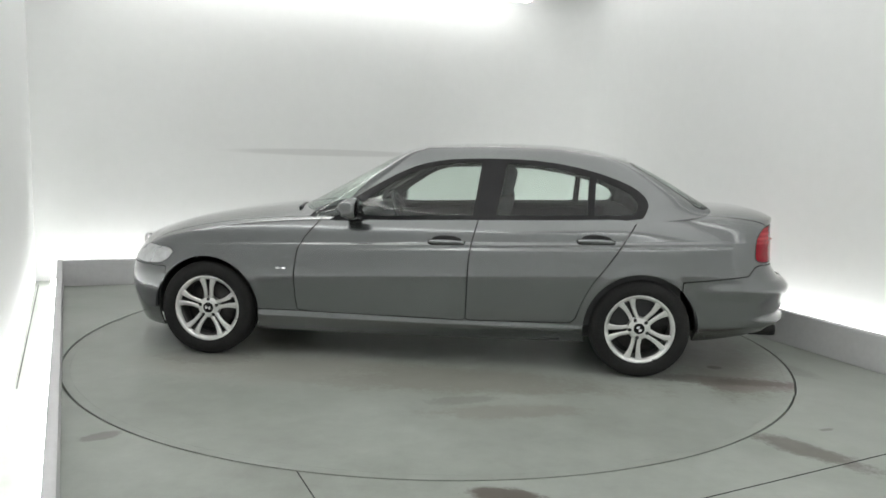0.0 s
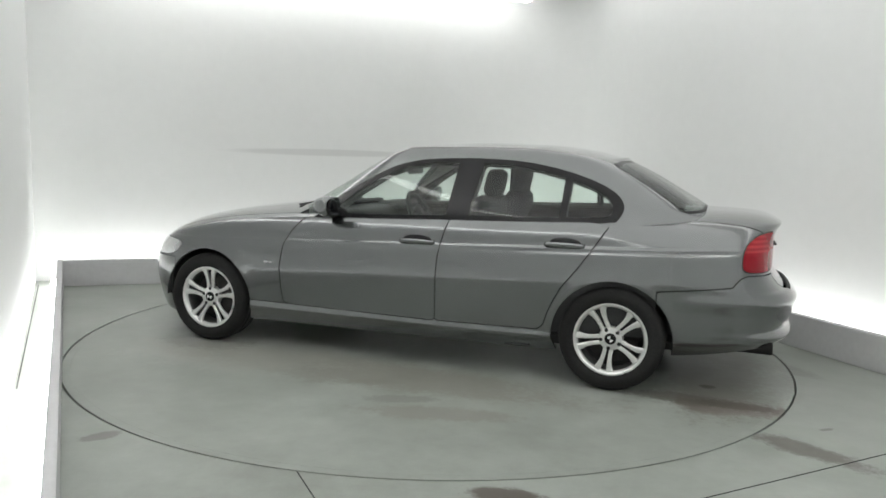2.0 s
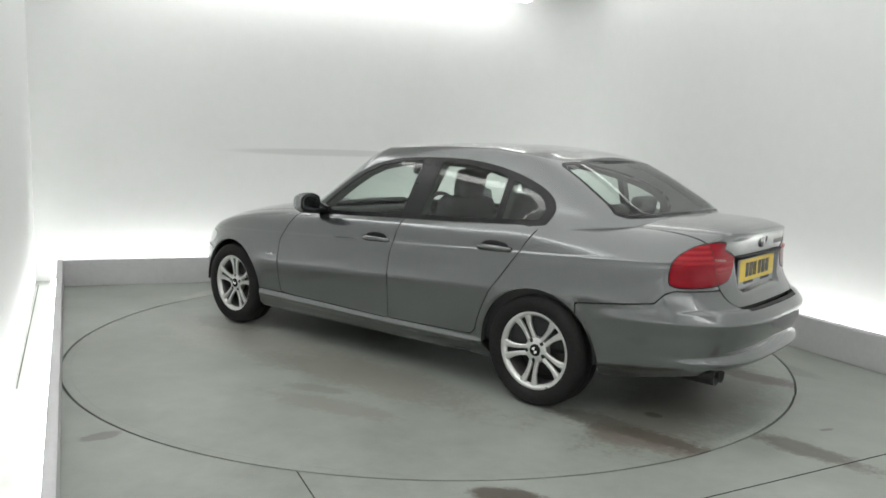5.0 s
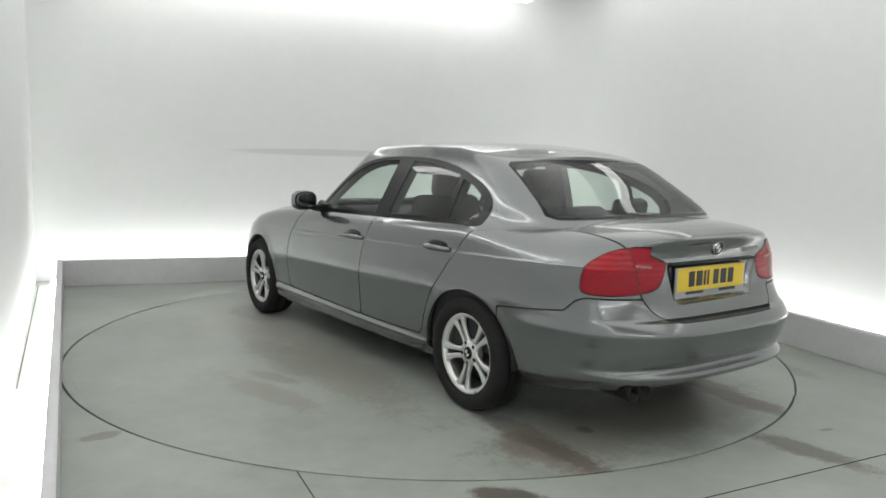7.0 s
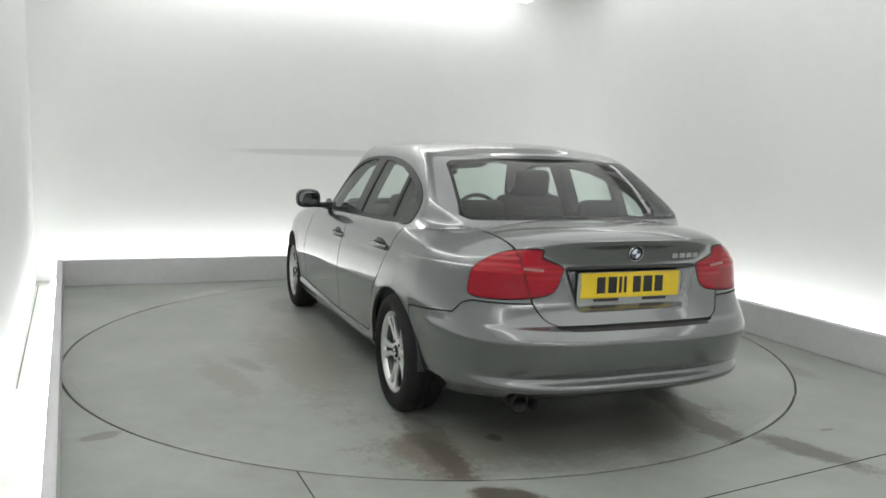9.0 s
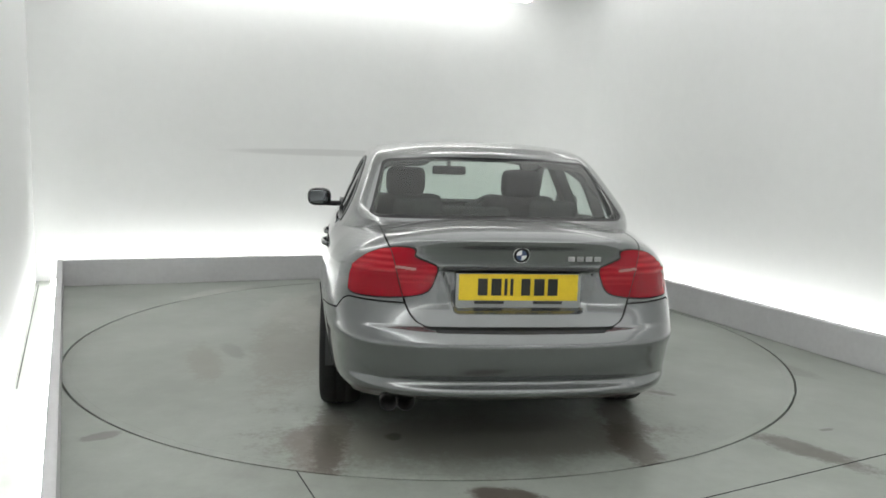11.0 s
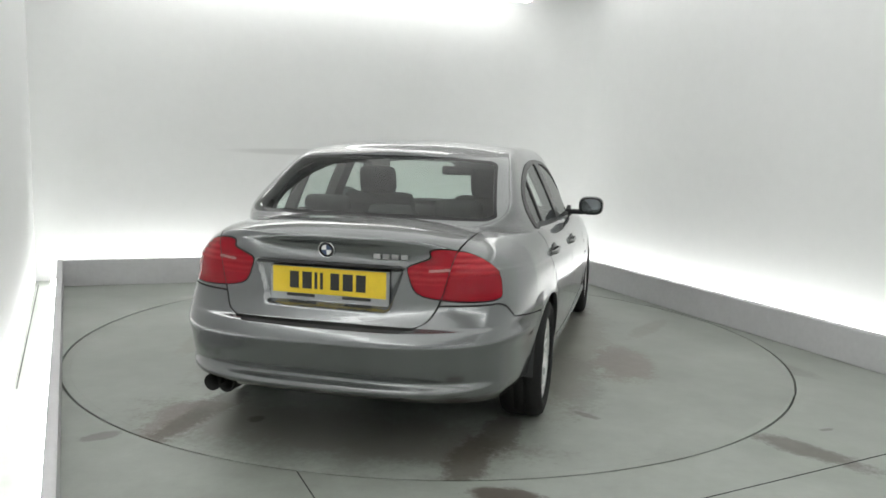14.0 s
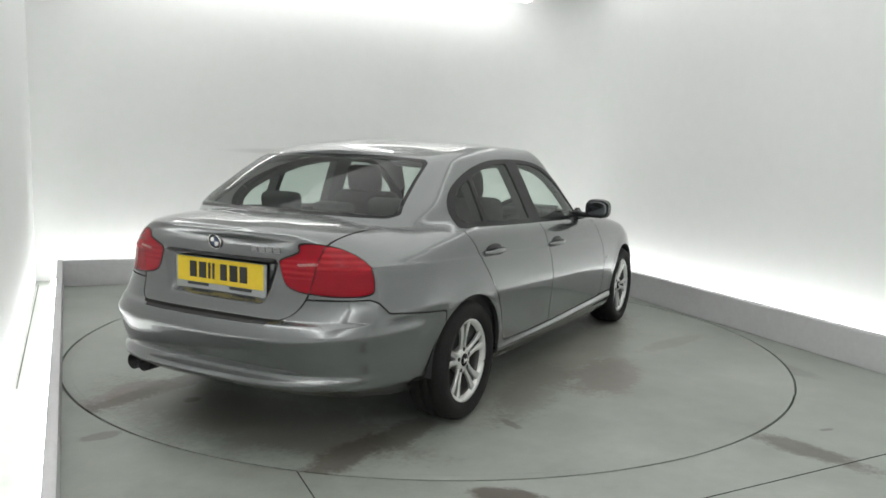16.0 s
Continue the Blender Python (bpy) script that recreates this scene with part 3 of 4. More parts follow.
def green_width(x, z):
    """Half the cabin's width; behind the doors its foot flows into the shoulder."""
    plain = roof_w(z) * knots((0.9, 0.97), (0.2, 1.0), (-0.6, 1.0), (-1.2, 0.982), (-1.6, 0.968), (-1.9, 0.945))(x)
    back = np.clip((-1.15 - x) / 0.4, 0, 1)
    back = back * back * (3 - 2 * back)
    shoulder = body_width(x, 0.985 + 0 * z) - 0.012
    foot = roof_w(0.985 + 0 * z) * 0.968
    return plain + back * (shoulder - foot) * np.clip((1.13 - z) / 0.15, 0, 1.1) ** 2


screen_x = knots((0.86, 1.12), (0.95, 0.945), (1.10, 0.67), (1.25, 0.395), (1.34, 0.215), (1.375, 0.12))
back_x = knots((0.86, -2.12), (1.0, -1.92), (1.05, -1.85), (1.15, -1.68), (1.25, -1.50), (1.32, -1.35), (1.375, -1.20), (1.40, -1.10))
UPPER = shell(240, 44, 22, ((0.0, 1.12, 3.6, 2.0), (-0.85, -2.12, 8.0, 3.4)), green_width, screen_x, back_x,
              knots((1.2, 0.86), (0.6, 0.875), (0.0, 0.90), (-0.9, 0.93), (-1.4, 0.95), (-2.2, 0.96)),
              knots((1.2, 1.345), (0.3, 1.366), (-0.1, 1.385), (-0.5, 1.395), (-0.85, 1.389), (-1.05, 1.382), (-1.68, 1.360), (-2.12, 1.328), (-2.2, 1.325)),
              knots((1.2, 1.35), (0.26, 1.35), (0.1, 1.384), (-0.1, 1.409), (-0.5, 1.429), (-0.85, 1.424), (-1.1, 1.397), (-1.3, 1.355), (-2.2, 1.335)),
              round_top=0.022, deck_power=2.6)
# the pillar's foot turns softly into the shoulder
foot = (np.clip((1.07 - UPPER[0][:, 2]) / 0.08, 0, 1) * np.clip((-1.15 - UPPER[0][:, 0]) / 0.3, 0, 1))[:, None]
UPPER[0][:, 5:8] = UPPER[0][:, 5:8] * (1 - foot) + foot * np.array((-0.08, 0.74, 0.66))


def both_sides(name, patch, material, label="", **kw):
    return panel(name, patch, material, CAR, label, **kw), panel(name, mirrored(patch), material, CAR, label, **kw)


def arch_phi(A):
    return np.minimum(np.hypot(A[:, 0] - AXLE, A[:, 2] - 0.303), np.hypot(A[:, 0] + AXLE, A[:, 2] - 0.303)) - ARCH_R


G = 0.0036
FRONT_DOOR = [(0.652, 0.90), (0.735, 0.80), (0.779, 0.722), (0.797, 0.576), (0.790, 0.42), (0.776, 0.335), (0.70, 0.324), (-0.28, 0.316), (-0.302, 0.33), (-0.311, 0.70), (-0.325, 0.80), (-0.36, 0.94), (-0.38, 1.08), (0.652, 1.08)]
REAR_DOOR = [(-0.36, 0.94), (-0.325, 0.80), (-0.311, 0.70), (-0.302, 0.33), (-0.32, 0.318), (-0.95, 0.328), (-0.985, 0.36), (-1.005, 0.428), (-1.035, 0.50), (-1.083, 0.591), (-1.16, 0.69), (-1.241, 0.807), (-1.335, 0.96), (-1.35, 1.08), (-0.38, 1.08)]
boot_half = knots((0.58, 0.35), (0.624, 0.405), (0.648, 0.452), (0.68, 0.478), (0.74, 0.503), (0.93, 0.553), (1.0, 0.585), (1.06, 0.60))


def boot_phi(A):
    wall = np.maximum(A[:, 1] - boot_half(A[:, 2]), 0.624 - A[:, 2])
    deck = np.maximum(A[:, 1] - 0.60 + 0.0 * A[:, 0], A[:, 0] + 1.79)
    return np.maximum(np.where(A[:, 4] > 1, deck, wall), A[:, 0] + 1.79)


def bonnet_phi(A):
    edge = np.minimum(0.735 - 0.0 * A[:, 0], 0.80 - 0.10 * np.clip(A[:, 0] - 0.9, 0, 2))
    return np.maximum(np.maximum(A[:, 1] - edge, 0.70 - A[:, 0]), np.where(A[:, 4] >= 0.93, -0.05, 0.02))


low, _ = cut(LOWER, lambda A: -arch_phi(A))
# opening for the cabin
cabin, low = cut(low, lambda A: np.maximum(np.maximum(A[:, 1] - (roof_w(np.array(0.95)) - 0.05), np.maximum(A[:, 0] - 0.74, -1.72 - A[:, 0])), 1.001 - A[:, 4]))
front_door, low = cut(low, in_poly(FRONT_DOOR), G)
rear_door, low = cut(low, in_poly(REAR_DOOR), G)
# tail lamps, in the way round the tail and height
LAMP_ALL = smooth_poly([(0.434, 0.866), (0.439, 0.842), (0.452, 0.792), (0.482, 0.757), (0.56, 0.742), (0.70, 0.733), (0.86, 0.734), (0.917, 0.742), (0.935, 0.758), (0.938, 0.80), (0.934, 0.848), (0.920, 0.880), (0.885, 0.912), (0.84, 0.938), (0.77, 0.951), (0.70, 0.955), (0.645, 0.952), (0.612, 0.940), (0.598, 0.916), (0.52, 0.897), (0.455, 0.880)], 1)
lamp, low = cut(low, in_poly(LAMP_ALL, 3, 2), 0.003)
lamp_in, lamp_out = cut(lamp, lambda A: A[:, 1] - boot_half(A[:, 2]), 0.002)
boot, low = cut(low, boot_phi, 0.0045)
bonnet, low = cut(low, bonnet_phi, G)
REAR_BUMPER = [(0.0, 0.64), (0.40, 0.64), (0.52, 0.71), (0.60, 0.715), (0.90, 0.720), (0.945, 0.705), (1.00, 0.655), (1.245, 0.626), (1.404, 0.61), (1.404, 0.0), (-0.1, 0.0), (-0.1, 0.64)]
bumper, low = cut(low, in_poly(REAR_BUMPER, 3, 2), 0.0035)
HEADLAMP = smooth_poly([(1.60, 0.685), (1.66, 0.60), (1.80, 0.575), (1.95, 0.585), (2.05, 0.60), (2.2, 0.62), (2.2, 0.72), (1.9, 0.70), (1.75, 0.70)], 1)
head, low = cut(low, lambda A: np.maximum(in_poly(HEADLAMP)(A), np.maximum(0.30 - A[:, 1], A[:, 4] - 1)), 0.002)
nose, low = cut(low, lambda A: np.maximum(1.66 - A[:, 0], A[:, 2] - 0.57), 0.002)
# strip under the boot lid, coloured dark for the shade there
boot_edge_shade, bumper = cut(bumper, in_poly([(-0.1, 0.609), (0.43, 0.611), (0.435, 0.66), (-0.1, 0.66)], 3, 2), 0.001)
fender, low = cut(low, lambda A: np.maximum(0.55 - A[:, 0], 0.325 - A[:, 2]), G)
sill, quarter = cut(low, lambda A: np.maximum(A[:, 2] - 0.335, np.abs(A[:, 0]) - 1.06), 0.0)

panel("bonnet", bonnet, PAINT, CAR, both=True)
panel("boot_lid", boot, PAINT, CAR, both=True, depth=0.03)
panel("front_bumper", nose, PAINT, CAR, both=True)
panel("rear_bumper", bumper, PAINT, CAR, both=True, depth=0.03)
panel("boot_edge_shade", boot_edge_shade, PLASTIC, CAR, "dark strip on the rear bumper, coloured for shade under the boot lid", both=True)
# added backing, unseen, that stops light showing through the tail's gaps
gap_backing, _ = cut(LOWER, lambda A: np.maximum(np.maximum(A[:, 0] + 1.80, A[:, 4] - 1.0), np.maximum(0.70 - A[:, 2], A[:, 2] - 0.95)))
panel("tail_gap_backing", gap_backing, PLASTIC, CAR, "added dark backing that stops light through the tail's gaps", both=True, depth=0.0, shift=-0.034)
both_sides("front_wing", fender, PAINT, depth=0.02)
both_sides("rear_quarter", quarter, PAINT, depth=0.02)
both_sides("sill", sill, PAINT)
DOORS = [both_sides("front_door", front_door, PAINT), both_sides("rear_door", rear_door, PAINT)]
both_sides("tail_lamp", lamp_out, RED, "red tail lamp lens", depth=0.03, shift=0.002)
both_sides("boot_lamp", lamp_in, RED_PALE, "red lamp on the boot lid", depth=0.03, shift=0.002)
both_sides("headlamp", head, LAMP, "clear headlamp", depth=0.03)

# greenhouse: windows and pillars
DLO = smooth_poly([(0.66, 0.905), (0.60, 0.945), (0.345, 1.115), (0.10, 1.250), (-0.05, 1.295), (-0.20, 1.315), (-0.50, 1.325), (-0.78, 1.315), (-1.05, 1.268), (-1.27, 1.195), (-1.37, 1.135), (-1.41, 1.075), (-1.395, 1.02), (-1.36, 0.972), (-0.9, 0.958), (-0.37, 0.937), (0.2, 0.917)], 1)
FRONT_PANE = [(0.49, 0.948), (0.29, 1.100), (0.12, 1.205), (-0.02, 1.262), (-0.18, 1.290), (-0.365, 1.298), (-0.325, 0.968), (0.2, 0.945)]
REAR_PANE = [(-0.525, 1.298), (-0.70, 1.292), (-0.88, 1.268), (-1.045, 1.228), (-1.035, 0.992), (-0.47, 0.972)]
QUARTER_PANE = [(-1.085, 1.215), (-1.20, 1.178), (-1.30, 1.128), (-1.345, 1.075), (-1.335, 1.03), (-1.31, 1.003), (-1.075, 0.994)]
up, _ = cut(UPPER, lambda A: np.where(A[:, 2] < 0.8, 1.0, -1.0))
REARWIN = smooth_poly([(-0.5, 1.338), (0.30, 1.332), (0.53, 1.318), (0.565, 1.300), (0.625, 1.10), (0.64, 1.058), (0.60, 1.040), (0.3, 1.045), (-0.5, 1.048)], 0)
rear_glass, up = cut(up, lambda A: np.maximum(in_poly(REARWIN, 1, 2)(A), A[:, 0] + 0.95), 0.0)
SCREEN = [(-0.5, 1.350), (0.40, 1.335), (0.53, 1.318), (0.575, 1.25), (0.70, 1.02), (0.745, 0.93), (0.6, 0.90), (-0.5, 0.90)]
screen, up = cut(up, lambda A: np.maximum(in_poly(SCREEN, 1, 2)(A), 0.12 - A[:, 0]), 0.0)
dlo, up = cut(up, lambda A: np.maximum(in_poly(DLO)(A), A[:, 4] - 1.0), 0.0)
rear_shade, rear_glass = cut(rear_glass, lambda A: -in_poly(REARWIN, 1, 2, -0.014)(A), 0.0)
pane_f, dlo = cut(dlo, in_poly(FRONT_PANE), 0.0)
pane_r, dlo = cut(dlo, in_poly(REAR_PANE), 0.0)
pane_q, dlo = cut(dlo, in_poly(QUARTER_PANE), 0.0)
panel("roof", up, PAINT, CAR, both=True, depth=0.03)
both_sides("window_surround", dlo, TRIM, "gloss black window surround and pillar", depth=0.02, shift=0.003)
for kind, patch in (("front_window", pane_f), ("rear_window", pane_r), ("quarter_window", pane_q)):
    for ob in both_sides(kind, patch, GLASS, "lightly tinted side glass", depth=0.0, shift=-0.004):
        ob.visible_shadow = False
panel("rear_screen_border", rear_shade, TRIM, CAR, both=True, depth=0.01)
panel("rear_screen", rear_glass, REAR_GLASS, CAR, "tinted rear screen", both=True, depth=0.0).visible_shadow = False
panel("windscreen", screen, GLASS, CAR, "clear windscreen", both=True, depth=0.0).visible_shadow = False


# ---- wheels ----
def wheel():
    """A wheel about the y axis, its outer face towards +y."""
    w = new("wheel")
    w.parent = CAR
    bm = bmesh.new()
    half, rr = 0.103, WHEEL_R
    prof = [(0.208, -half * 0.82), (0.226, -half), (0.258, -half * 1.06), (0.287, -half * 0.98), (0.301, -half * 0.8), (rr, -half * 0.55)]
    prof += [(rr, -0.028), (rr - 0.007, -0.026), (rr - 0.007, -0.021), (rr, -0.019), (rr, 0.019), (rr - 0.007, 0.021), (rr - 0.007, 0.026), (rr, 0.028)]
    prof += [(r, -y) for r, y in prof[5::-1]]
    tube(bm, prof, n=72)
    bmesh.ops.recalc_face_normals(bm, faces=bm.faces[:])
    part("tyre", bm, RUBBER, w, "black rubber tyre")
    bm = bmesh.new()
    tube(bm, [(0.187, 0.066), (0.190, 0.076), (0.203, 0.088), (0.214, 0.091), (0.220, 0.086), (0.212, 0.078), (0.198, 0.066)], n=72)
    bmesh.ops.recalc_face_normals(bm, faces=bm.faces[:])
    part("rim", bm, ALLOY, w, "silver alloy rim")
    bm = bmesh.new()
    tube(bm, [(0.198, -0.09), (0.202, -0.085), (0.186, -0.06), (0.184, 0.04), (0.1925, 0.070), (0.200, 0.070)], n=72)
    bmesh.ops.recalc_face_normals(bm, faces=bm.faces[:])
    part("rim_barrel", bm, BARREL, w, "inside of the rim, coloured dark for shade and brake dust")
    for k in range(5):
        turn = pose(0, 0, 0, 0, 72 * k + 18, 0)
        for sgn in (1, -1):
            bm = bmesh.new()
            rows = []
            for r, off, wd, y in ((0.050, 0.0185, 0.0125, 0.066), (0.07, 0.0185, 0.0122, 0.068), (0.10, 0.0190, 0.0118, 0.071), (0.13, 0.0222, 0.0128, 0.075), (0.155, 0.0275, 0.0155, 0.078), (0.178, 0.0350, 0.0195, 0.081), (0.196, 0.0420, 0.0260, 0.082)):
                o = off * sgn
                rows.append([bm.verts.new(turn @ Vector(p)) for p in ((r, y - 0.016, o - wd), (r, y - 0.004, o - wd), (r, y, o - wd * 0.6), (r, y, o + wd * 0.6), (r, y - 0.004, o + wd), (r, y - 0.016, o + wd))])
            for a, b in zip(rows, rows[1:]):
                for j in range(6):
                    bm.faces.new((a[j], a[(j + 1) % 6], b[(j + 1) % 6], b[j]))
            bm.faces.new(rows[0]), bm.faces.new(rows[-1][::-1])
            bmesh.ops.recalc_face_normals(bm, faces=bm.faces[:])
            part("spoke", bm, ALLOY, w, smooth=False)
        bm = bmesh.new()
        tube(bm, [(0.0, 0.062), (0.0105, 0.062), (0.0115, 0.060), (0.0115, 0.03)], pose(0, 0, 0, 0, 72 * k + 18, 0) @ pose(0.056, 0.0095, 0), n=12)
        part("wheel_bolt", bm, PLASTIC, w)
    bm = bmesh.new()
    tube(bm, [(0.0, 0.0705), (0.060, 0.0705), (0.068, 0.066), (0.072, 0.05), (0.073, 0.03)], n=40)
    part("hub", bm, ALLOY, w)
    bm = bmesh.new()
    tube(bm, [(0.0, 0.079), (0.027, 0.078), (0.033, 0.074), (0.034, 0.068)], n=32)
    cap = part("hub_cap", bm, TRIM, w, "dark round hub cap")
    for a in (0, 180):
        bm = bmesh.new()
        pts = [(0, 0)] + [(0.018 * math.cos(radians(a + t)), 0.018 * math.sin(radians(a + t))) for t in range(0, 91, 15)]
        prism(bm, pts, 0.078, 0.0805)
        part("quarter_mark", bm, WHITE, cap, smooth=False)
    bm = bmesh.new()
    tube(bm, [(0.06, -0.005), (0.150, -0.005), (0.152, -0.010), (0.152, -0.025), (0.150, -0.03), (0.06, -0.03)], n=48)
    bmesh.ops.recalc_face_normals(bm, faces=bm.faces[:])
    part("brake_disc", bm, STEEL, w, "grey steel brake disc")
    bm = bmesh.new()
    tube(bm, [(0.0, -0.04), (0.19, -0.04)], n=40)
    part("back_plate", bm, PLASTIC, w)
    return w


FIRST = wheel()
FIRST.matrix_basis = pose(AXLE, 0.790, WHEEL_R, 0, 36, 0)
copy_thing(FIRST, pose(-AXLE, 0.768, WHEEL_R, 0, -9, 0))
copy_thing(FIRST, pose(AXLE, -0.790, WHEEL_R, 0, 10, 180))
copy_thing(FIRST, pose(-AXLE, -0.768, WHEEL_R, 0, 40, 180))


# ---- underside, cabin ----
# near-black steel for the exhaust
DARK_STEEL = mat("dark_steel", (0.025, 0.025, 0.025), 0.5, 0.6, vary=0.3, size=40)
def rounded(bm, cx, cy, cz, sx, sy, sz, r, tilt=0.0):
    """A soft-edged block, leaning about y by degrees."""
    box(bm, 0, 0, 0, sx, sy, sz, 0, r, m=pose(cx, cy, cz, 0, tilt, 0))


def underside():
    bm = bmesh.new()
    box(bm, 0.05, 0, 0.225, 3.7, 1.04, 0.05, 0, 0.01)
    box(bm, 0, 0, 0.225, 1.80, 1.60, 0.05, 0, 0.01)
    box(bm, -1.98, 0, 0.335, 0.50, 1.20, 0.03, 0, 0.01)
    box(bm, 1.83, 0, 0.22, 0.28, 1.20, 0.04, 0, 0.01)
    part("floor_pan", bm, PLASTIC, CAR, "dark underside", smooth=False)
    for c in (AXLE, -AXLE):
        for sg in (1, -1):
            bm = bmesh.new()
            n = 24
            ring = []
            for y in (0.52, 0.868 if c > 0 else 0.845):
                ring.append([bm.verts.new((c + 0.356 * math.cos(a), sg * y, 0.303 + 0.356 * math.sin(a))) for a in (radians(-1 + 182 * k / n) for k in range(n + 1))])
            for k in range(n):
                bm.faces.new((ring[0][k], ring[0][k + 1], ring[1][k + 1], ring[1][k]))
            bm.faces.new(ring[0])
            part("wheel_arch_liner", bm, PLASTIC, CAR, "black wheel arch liner")
    # exhaust
    for dy in (-0.036, 0.036):
        bm = bmesh.new()
        prof = [(0.030, -0.25), (0.039, -0.25), (0.040, -0.02), (0.0395, 0.0), (0.035, 0.0), (0.034, -0.2), (0.0, -0.2)]
        tube(bm, prof, pose(-2.268, 0.52 + dy, 0.286, 0, 0, 90), n=24)
        bmesh.ops.recalc_face_normals(bm, faces=bm.faces[:])
        part("exhaust_tip", bm, DARK_STEEL, CAR, "dark round exhaust tip")
    bm = bmesh.new()
    rounded(bm, -1.98, 0.05, 0.30, 0.36, 0.80, 0.08, 0.03)
    part("silencer", bm, DARK_STEEL, CAR, "dull steel silencer under the tail")


underside()

lining, _ = cut(LOWER, lambda A: np.maximum(np.maximum(A[:, 0] - 0.78, -1.62 - A[:, 0]), A[:, 4] - 1.0))
both_sides("door_lining", lining, PLASTIC, "black door lining", depth=0.0, shift=-0.045)
HEADLINER = mat("grey_headliner", (0.36, 0.36, 0.35), 0.95, vary=0.06, size=30)
head_lining, _ = cut(up, lambda A: np.maximum(np.maximum(0.97 - A[:, 2], A[:, 0] - 0.45), -1.80 - A[:, 0]))
panel("roof_lining", head_lining, HEADLINER, CAR, "grey cloth roof and pillar lining", both=True, depth=0.03, shift=-0.022)
both_sides("pillar_trim", dlo, PLASTIC, "dark inner window frame and pillar trim", shift=-0.008, depth=0.05)


def seat(y):
    s = new("front_seat")
    s.parent = CAR
    bm = bmesh.new()
    rounded(bm, -0.02, y, 0.50, 0.52, 0.50, 0.16, 0.05, -8)
    part("cushion", bm, CLOTH, s)
    bm = bmesh.new()
    rounded(bm, -0.42, y, 0.78, 0.14, 0.49, 0.64, 0.06, -18)
    rounded(bm, -0.37, y + 0.20, 0.74, 0.16, 0.09, 0.46, 0.04, -18)
    rounded(bm, -0.37, y - 0.20, 0.74, 0.16, 0.09, 0.46, 0.04, -18)
    part("backrest", bm, CLOTH, s)
    bm = bmesh.new()
    rounded(bm, -0.525, y, 1.165, 0.10, 0.25, 0.185, 0.045, -12)
    part("headrest", bm, CLOTH, s)
    for d in (-0.06, 0.06):
        bm = bmesh.new()
        tube(bm, [(0.006, -0.06), (0.006, 0.06)], pose(-0.52, y + d, 1.07, 90, 0, 0), n=8)
        part("headrest_post", bm, CHROME, s)


seat(0.375), seat(-0.375)


def rear_bench():
    s = new("rear_bench")
    s.parent = CAR
    bm = bmesh.new()
    rounded(bm, -0.95, 0, 0.50, 0.50, 1.28, 0.16, 0.05, -6)
    part("cushion", bm, CLOTH, s)
    bm = bmesh.new()
    rounded(bm, -1.27, 0, 0.76, 0.14, 1.28, 0.52, 0.05, -22)
    part("backrest", bm, CLOTH, s)
    for y, h in ((0.37, 0.11), (0.0, 0.07), (-0.37, 0.11)):
        bm = bmesh.new()
        rounded(bm, -1.375, y, 1.02 + h / 2 - 0.02, 0.09, 0.26, h, 0.035, -10)
        part("headrest", bm, CLOTH, s)
    bm = bmesh.new()
    rounded(bm, -1.57, 0, 0.965, 0.42, 1.22, 0.03, 0.01)
    part("parcel_shelf", bm, CLOTH, CAR, "dark parcel shelf under the rear screen")


rear_bench()


def cockpit():
    bm = bmesh.new()
    rounded(bm, 0.62, 0, 0.80, 0.42, 1.42, 0.26, 0.07, 4)
    rounded(bm, 0.50, -0.37, 0.93, 0.22, 0.38, 0.07, 0.03, 4)
    part("dashboard", bm, PLASTIC, CAR, "black dashboard")
    bm = bmesh.new()
    rounded(bm, 0.05, 0, 0.52, 0.90, 0.22, 0.24, 0.05)
    part("centre_console", bm, PLASTIC, CAR)
    bm = bmesh.new()
    m = pose(0.30, -0.37, 0.86, 0, 0, 0) @ pose(0, 0, 0, 0, 25, 0) @ pose(0, 0, 0, 0, 0, 90)
    tube(bm, [(0.185 + 0.016 * math.cos(a), 0.016 * math.sin(a)) for a in (2 * math.pi * k / 10 for k in range(11))], m, n=40)
    tube(bm, [(0.0, -0.02), (0.07, -0.015), (0.075, 0.01), (0.0, 0.02)], m, n=20)
    for a in (0, 90, 180):
        box(bm, 0.12 * math.cos(radians(-a)), 0, 0.12 * math.sin(radians(-a)), 0.13, 0.012, 0.03, 0, 0, m=m @ pose(0, 0, 0))
    part("steering_wheel", bm, PLASTIC, CAR, "black steering wheel on the car's right")
    bm = bmesh.new()
    rounded(bm, 0.20, 0, 1.222, 0.035, 0.25, 0.065, 0.015, 0)
    rounded(bm, 0.235, 0, 1.28, 0.02, 0.03, 0.09, 0.008, 30)
    part("inside_mirror", bm, PLASTIC, CAR, "black rear-view mirror")
    bm = bmesh.new()
    rounded(bm, 0.72, 0.02, 0.955, 0.06, 1.1, 0.02, 0.008)
    part("scuttle", bm, PLASTIC, CAR)
    for y, a in ((-0.27, -9), (0.30, 10)):
        bm = bmesh.new()
        box(bm, 0.905, y, 0.958, 0.022, 0.44, 0.014, a, 0.005)
        part("wiper", bm, PLASTIC, CAR, "black windscreen wiper at rest", smooth=False)


cockpit()


# ---- outer fittings ----
def side_y(x, z):
    return float(body_width(np.array(x), np.array(z)) * ends(np.array(x), -1.3, -2.32, *TAIL_PLAN))


def tail_at(y, z):
    """The tail's x at a place across it and a height."""
    p, q = TAIL_PLAN
    r = (1 - (abs(y) / float(body_width(np.array(-2.2), np.array(z)))) ** q) ** (1 / p)
    return -1.3 - 1.02 * r + r ** 5 * (float(tail_x(z)) + 2.32)


